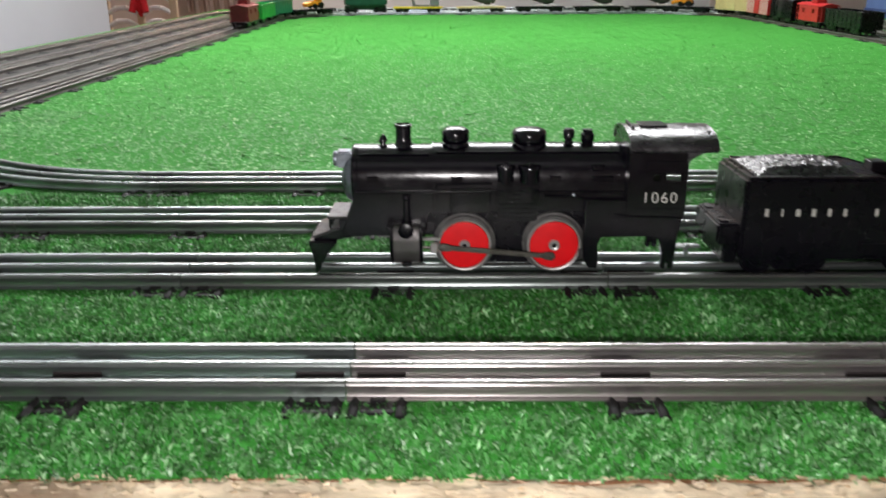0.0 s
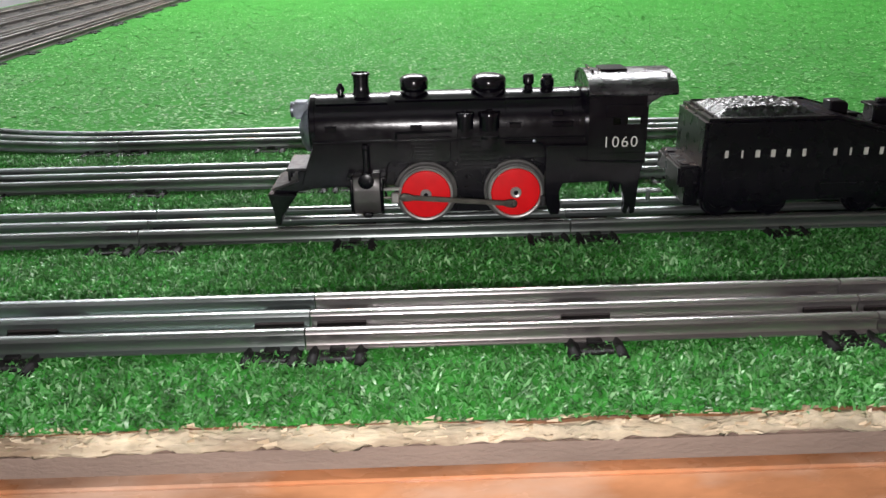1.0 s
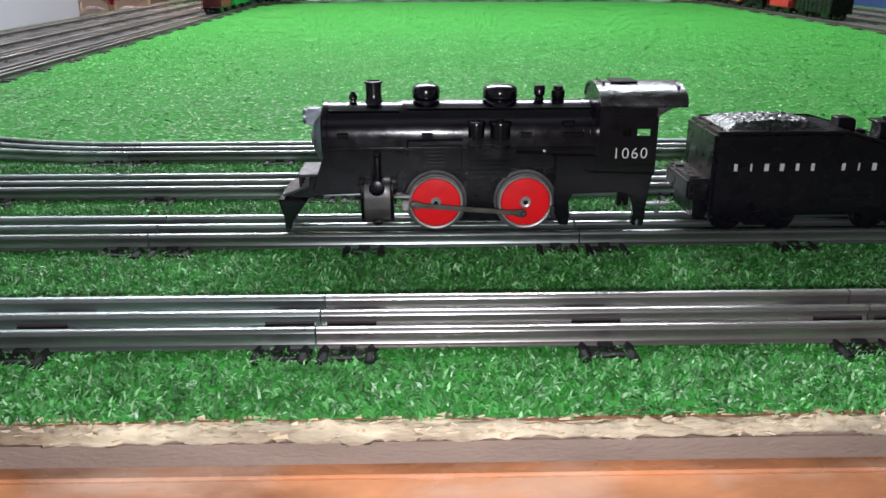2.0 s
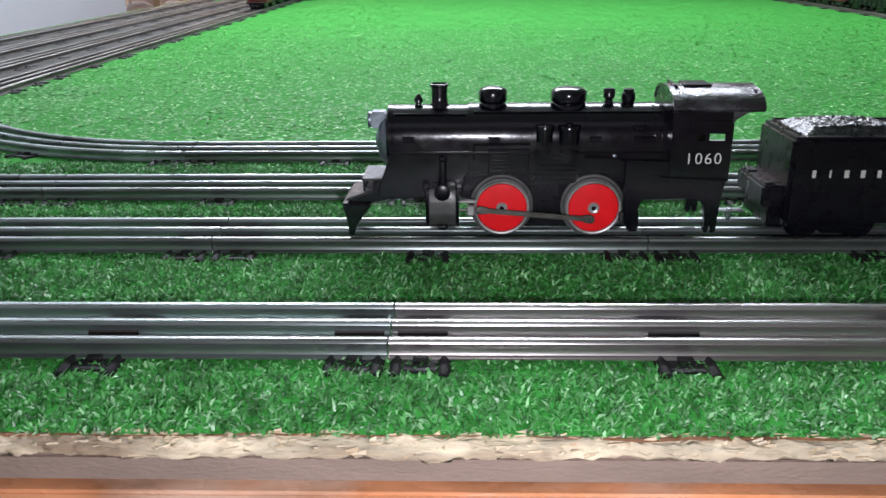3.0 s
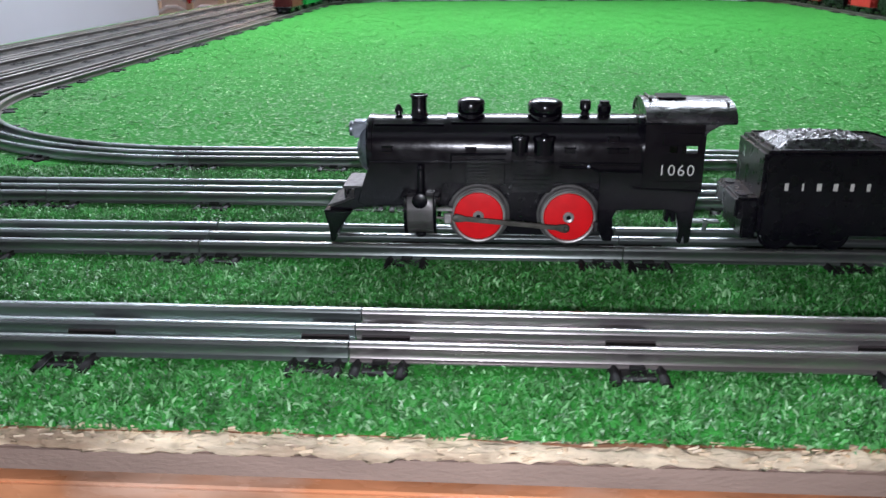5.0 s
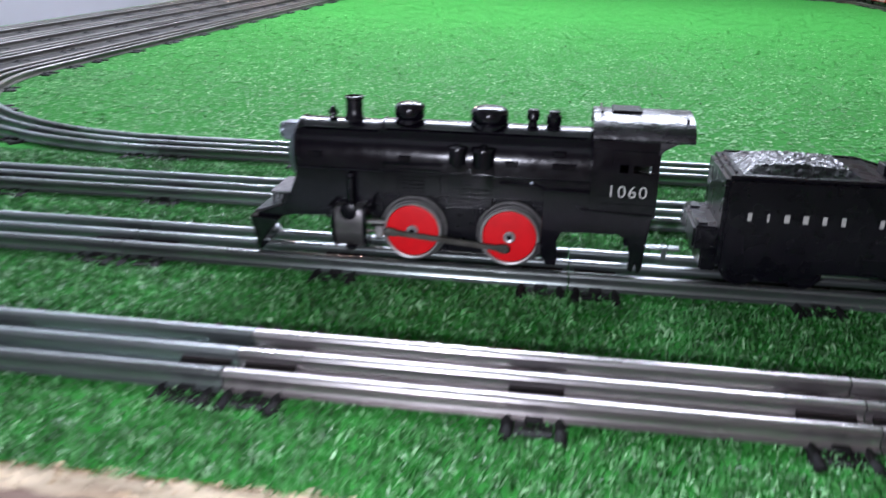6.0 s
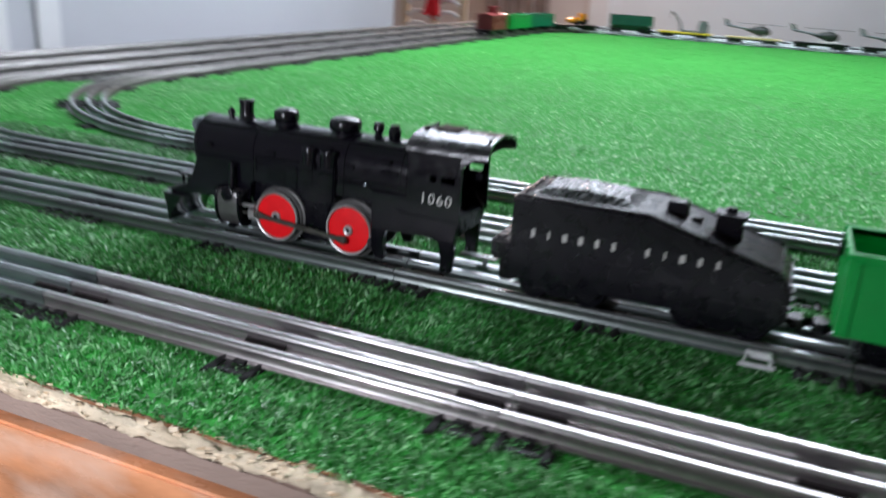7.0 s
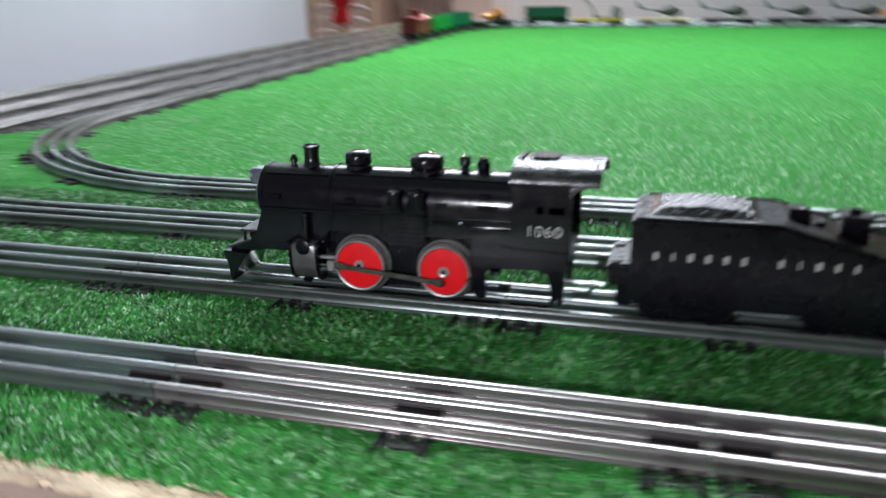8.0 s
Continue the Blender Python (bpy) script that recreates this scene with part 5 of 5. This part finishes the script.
for z in (0.74, 0.79, 0.84, 0.89, 0.94):
    for s in (-1, 1):
        bm = BM()
        pts = [(0.004 + s * 0.012, -0.004, z - 0.012), (0.004 + s * 0.05, -0.010, z + 0.012), (0.004 + s * 0.09, -0.012, z + 0.012), (0.004 + s * 0.122, -0.008, z - 0.006)]
        for p, q in zip(pts, pts[1:]):
            add_rod(bm, p, q, 0.0100, 8)
        part("curved_slat", bm, M_TRIM, rack, "pale curved back slat")
bm = BM()
add_box(bm, -0.145, 0.153, -0.014, 0.36, 0.42, 0.44, 0.004)
part("seat", bm, M_PALEWOOD, rack)
for x in (-0.145, 0.125):
    part("leg", add_box(BM(), x, x + 0.028, 0.33, 0.358, 0.0, 0.42, 0.003), M_PALEWOOD, rack)
doll = BM()
add_lathe(doll, [(0.004, -0.03), (0.016, 0.0), (0.022, 0.045), (0.040, 0.07), (0.046, 0.11), (0.040, 0.155), (0.020, 0.178), (0.024, 0.19), (0.034, 0.212), (0.030, 0.24), (0, 0.252)], (0, 0, 0), (0, 0, 1), 20)
for s in (-1, 1):
    add_rod(doll, (s * 0.030, 0, 0.15), (s * 0.062, -0.01, 0.085), 0.014, 10)
    add_rod(doll, (s * 0.014, -0.005, 0.05), (s * 0.026, -0.02, -0.01), 0.014, 10)
bmesh.ops.transform(doll, matrix=Matrix.Translation((-1.22, 3.07, 0.0)), verts=doll.verts)
solid("plush_doll", doll, M_REDCLOTH, "plain red felt doll hanging on the pale chair back", "doll")

cur = BM()
cx0, cx1, n = -1.47, -1.13, 60
vs = []
for i in range(n + 1):
    x = cx0 + (cx1 - cx0) * i / n
    y = 4.45 + 0.010 * math.sin(i * 0.55) + 0.006 * math.sin(i * 1.3)
    vs.append([cur.verts.new((x + 0.05 * (0.2 - z), y + 0.01 * z, z)) for z in (-0.10 - 0.0010 * (i - 20), 0.05, 0.2, 0.5, 0.9)])
for a, b in zip(vs, vs[1:]):
    for p in range(4):
        cur.faces.new((a[p], b[p], b[p + 1], a[p + 1]))
bmesh.ops.solidify(cur, geom=list(cur.faces), thickness=0.006)
solid("brown_curtain", cur, M_CLOTH, "grey-brown cloth hanging against the beige wall", "curtain")

bx = thing("blue_box", pose(1.65, 2.55, Z_FLOOR), "blue cardboard box with a darker band beside the table", "box")
part("carton", add_box(BM(), -0.2, 0.2, -0.2, 0.2, 0.0, 0.98, 0.004), M_BLUE, bx)
part("band", add_box(BM(), -0.203, 0.203, -0.203, 0.203, 0.76, 0.81, 0.001), mat("dark_blue_card", (0.04, 0.09, 0.25), 0.6), bx)

# ---- grass blades ----


def blades(name, seed, x0, x1, y0, y1, density, length, width, thin_bands, material=None, flat=0.6, fade=(0.0001, 0.0001)):
    """Curved plastic blades over a stretch of the sheet; fewer and shorter under the rails."""
    r = np.random.default_rng(seed)
    n = int((x1 - x0) * (y1 - y0) * density)
    x, y = r.uniform(x0, x1, n), r.uniform(y0, y1, n)
    size = np.ones(n)
    keep = r.random(n) < np.minimum(np.clip((y1 - y) / fade[1], 0, 1), np.clip((y - y0) / fade[0], 0, 1))
    for c in thin_bands:
        under = np.abs(y - c) < 0.0315
        size[under] = 0.62
        size[np.abs(y - c) < 0.0270] = 0.70
        size[np.abs(y - c) < 0.0200] = 0.34
    x, y, size = x[keep], y[keep], size[keep]
    n = len(x)
    tuft = np.sin(x * 190 + np.sin(y * 130) * 2) * np.cos(y * 170 + np.sin(x * 110) * 2)
    ang = r.uniform(0, 2 * np.pi, n)
    lean = r.uniform(flat, 1.35 if flat < 1 else 1.48, n)
    ln = length * r.uniform(0.6, 1.25, n) * size * (1 + 0.2 * tuft)
    w = width * r.uniform(0.7, 1.3, n)
    dx, dy = np.cos(ang), np.sin(ang)
    tw = ang + np.pi / 2 + r.uniform(-0.6, 0.6, n)
    sx, sy = np.cos(tw) * w / 2, np.sin(tw) * w / 2
    root = 0.0 if flat < 1 else 0.0010
    low, high = (0.6, 1.35) if flat < 1 else (1.0, 1.08)
    h1, o1 = np.cos(lean * low) * ln * 0.55, np.sin(lean * low) * ln * 0.55
    h2, o2 = h1 + np.cos(lean * high) * ln * 0.45, o1 + np.sin(lean * high) * ln * 0.45
    tilt = r.uniform(-0.5, 0.5, n) * w * (1 if flat < 1 else 0.3)
    v = np.empty((n, 5, 3))
    v[:, 0] = np.stack([x - sx, y - sy, np.full(n, root)], 1)
    v[:, 1] = np.stack([x + sx, y + sy, np.full(n, root)], 1)
    v[:, 2] = np.stack([x + dx * o1 + sx, y + dy * o1 + sy, root + h1 + tilt], 1)
    v[:, 3] = np.stack([x + dx * o1 - sx, y + dy * o1 - sy, root + h1 - tilt], 1)
    v[:, 4] = np.stack([x + dx * o2, y + dy * o2, root + np.maximum(h2, 0.0006)], 1)
    base = np.arange(n)[:, None] * 5
    tri = np.concatenate([base + np.array([[0, 1, 2]]), base + np.array([[0, 2, 3]]), base + np.array([[3, 2, 4]])], 1).reshape(-1, 3)
    me = bpy.data.meshes.new(name)
    me.vertices.add(n * 5)
    me.vertices.foreach_set("co", v.reshape(-1).astype(np.float32))
    me.loops.add(tri.size)
    me.loops.foreach_set("vertex_index", tri.reshape(-1).astype(np.int32))
    me.polygons.add(len(tri))
    me.polygons.foreach_set("loop_start", np.arange(0, tri.size, 3, dtype=np.int32))
    me.update(calc_edges=True)
    me.materials.append(material or M_BLADE)
    me.shade_smooth()
    return tagged(new(name, me), "short glossy green plastic grass blades", "artificial grass", kind="stuff")


NEAR = (Y_N, Y_B, Y_C, Y_D)
blades("grass_blades", 1, -0.42, 0.62, -0.0478, 0.34, 480000, 0.0046, 0.0009, NEAR)
blades("grass_blades", 2, -0.52, 0.88, 0.33, 1.55, 60000, 0.0044, 0.0019, (), M_BLADE_MID, 1.44, (0.02, 1.1))
blades("grass_blades", 3, -0.52, 0.88, 0.60, 2.57, 12000, 0.0042, 0.0026, (), M_BLADE_FAR, 1.42, (0.5, 0.4))
blades("grass_blades", 4, -0.86, -0.42, 0.03, 0.68, 60000, 0.0044, 0.0019, (), M_BLADE_MID, 1.44)
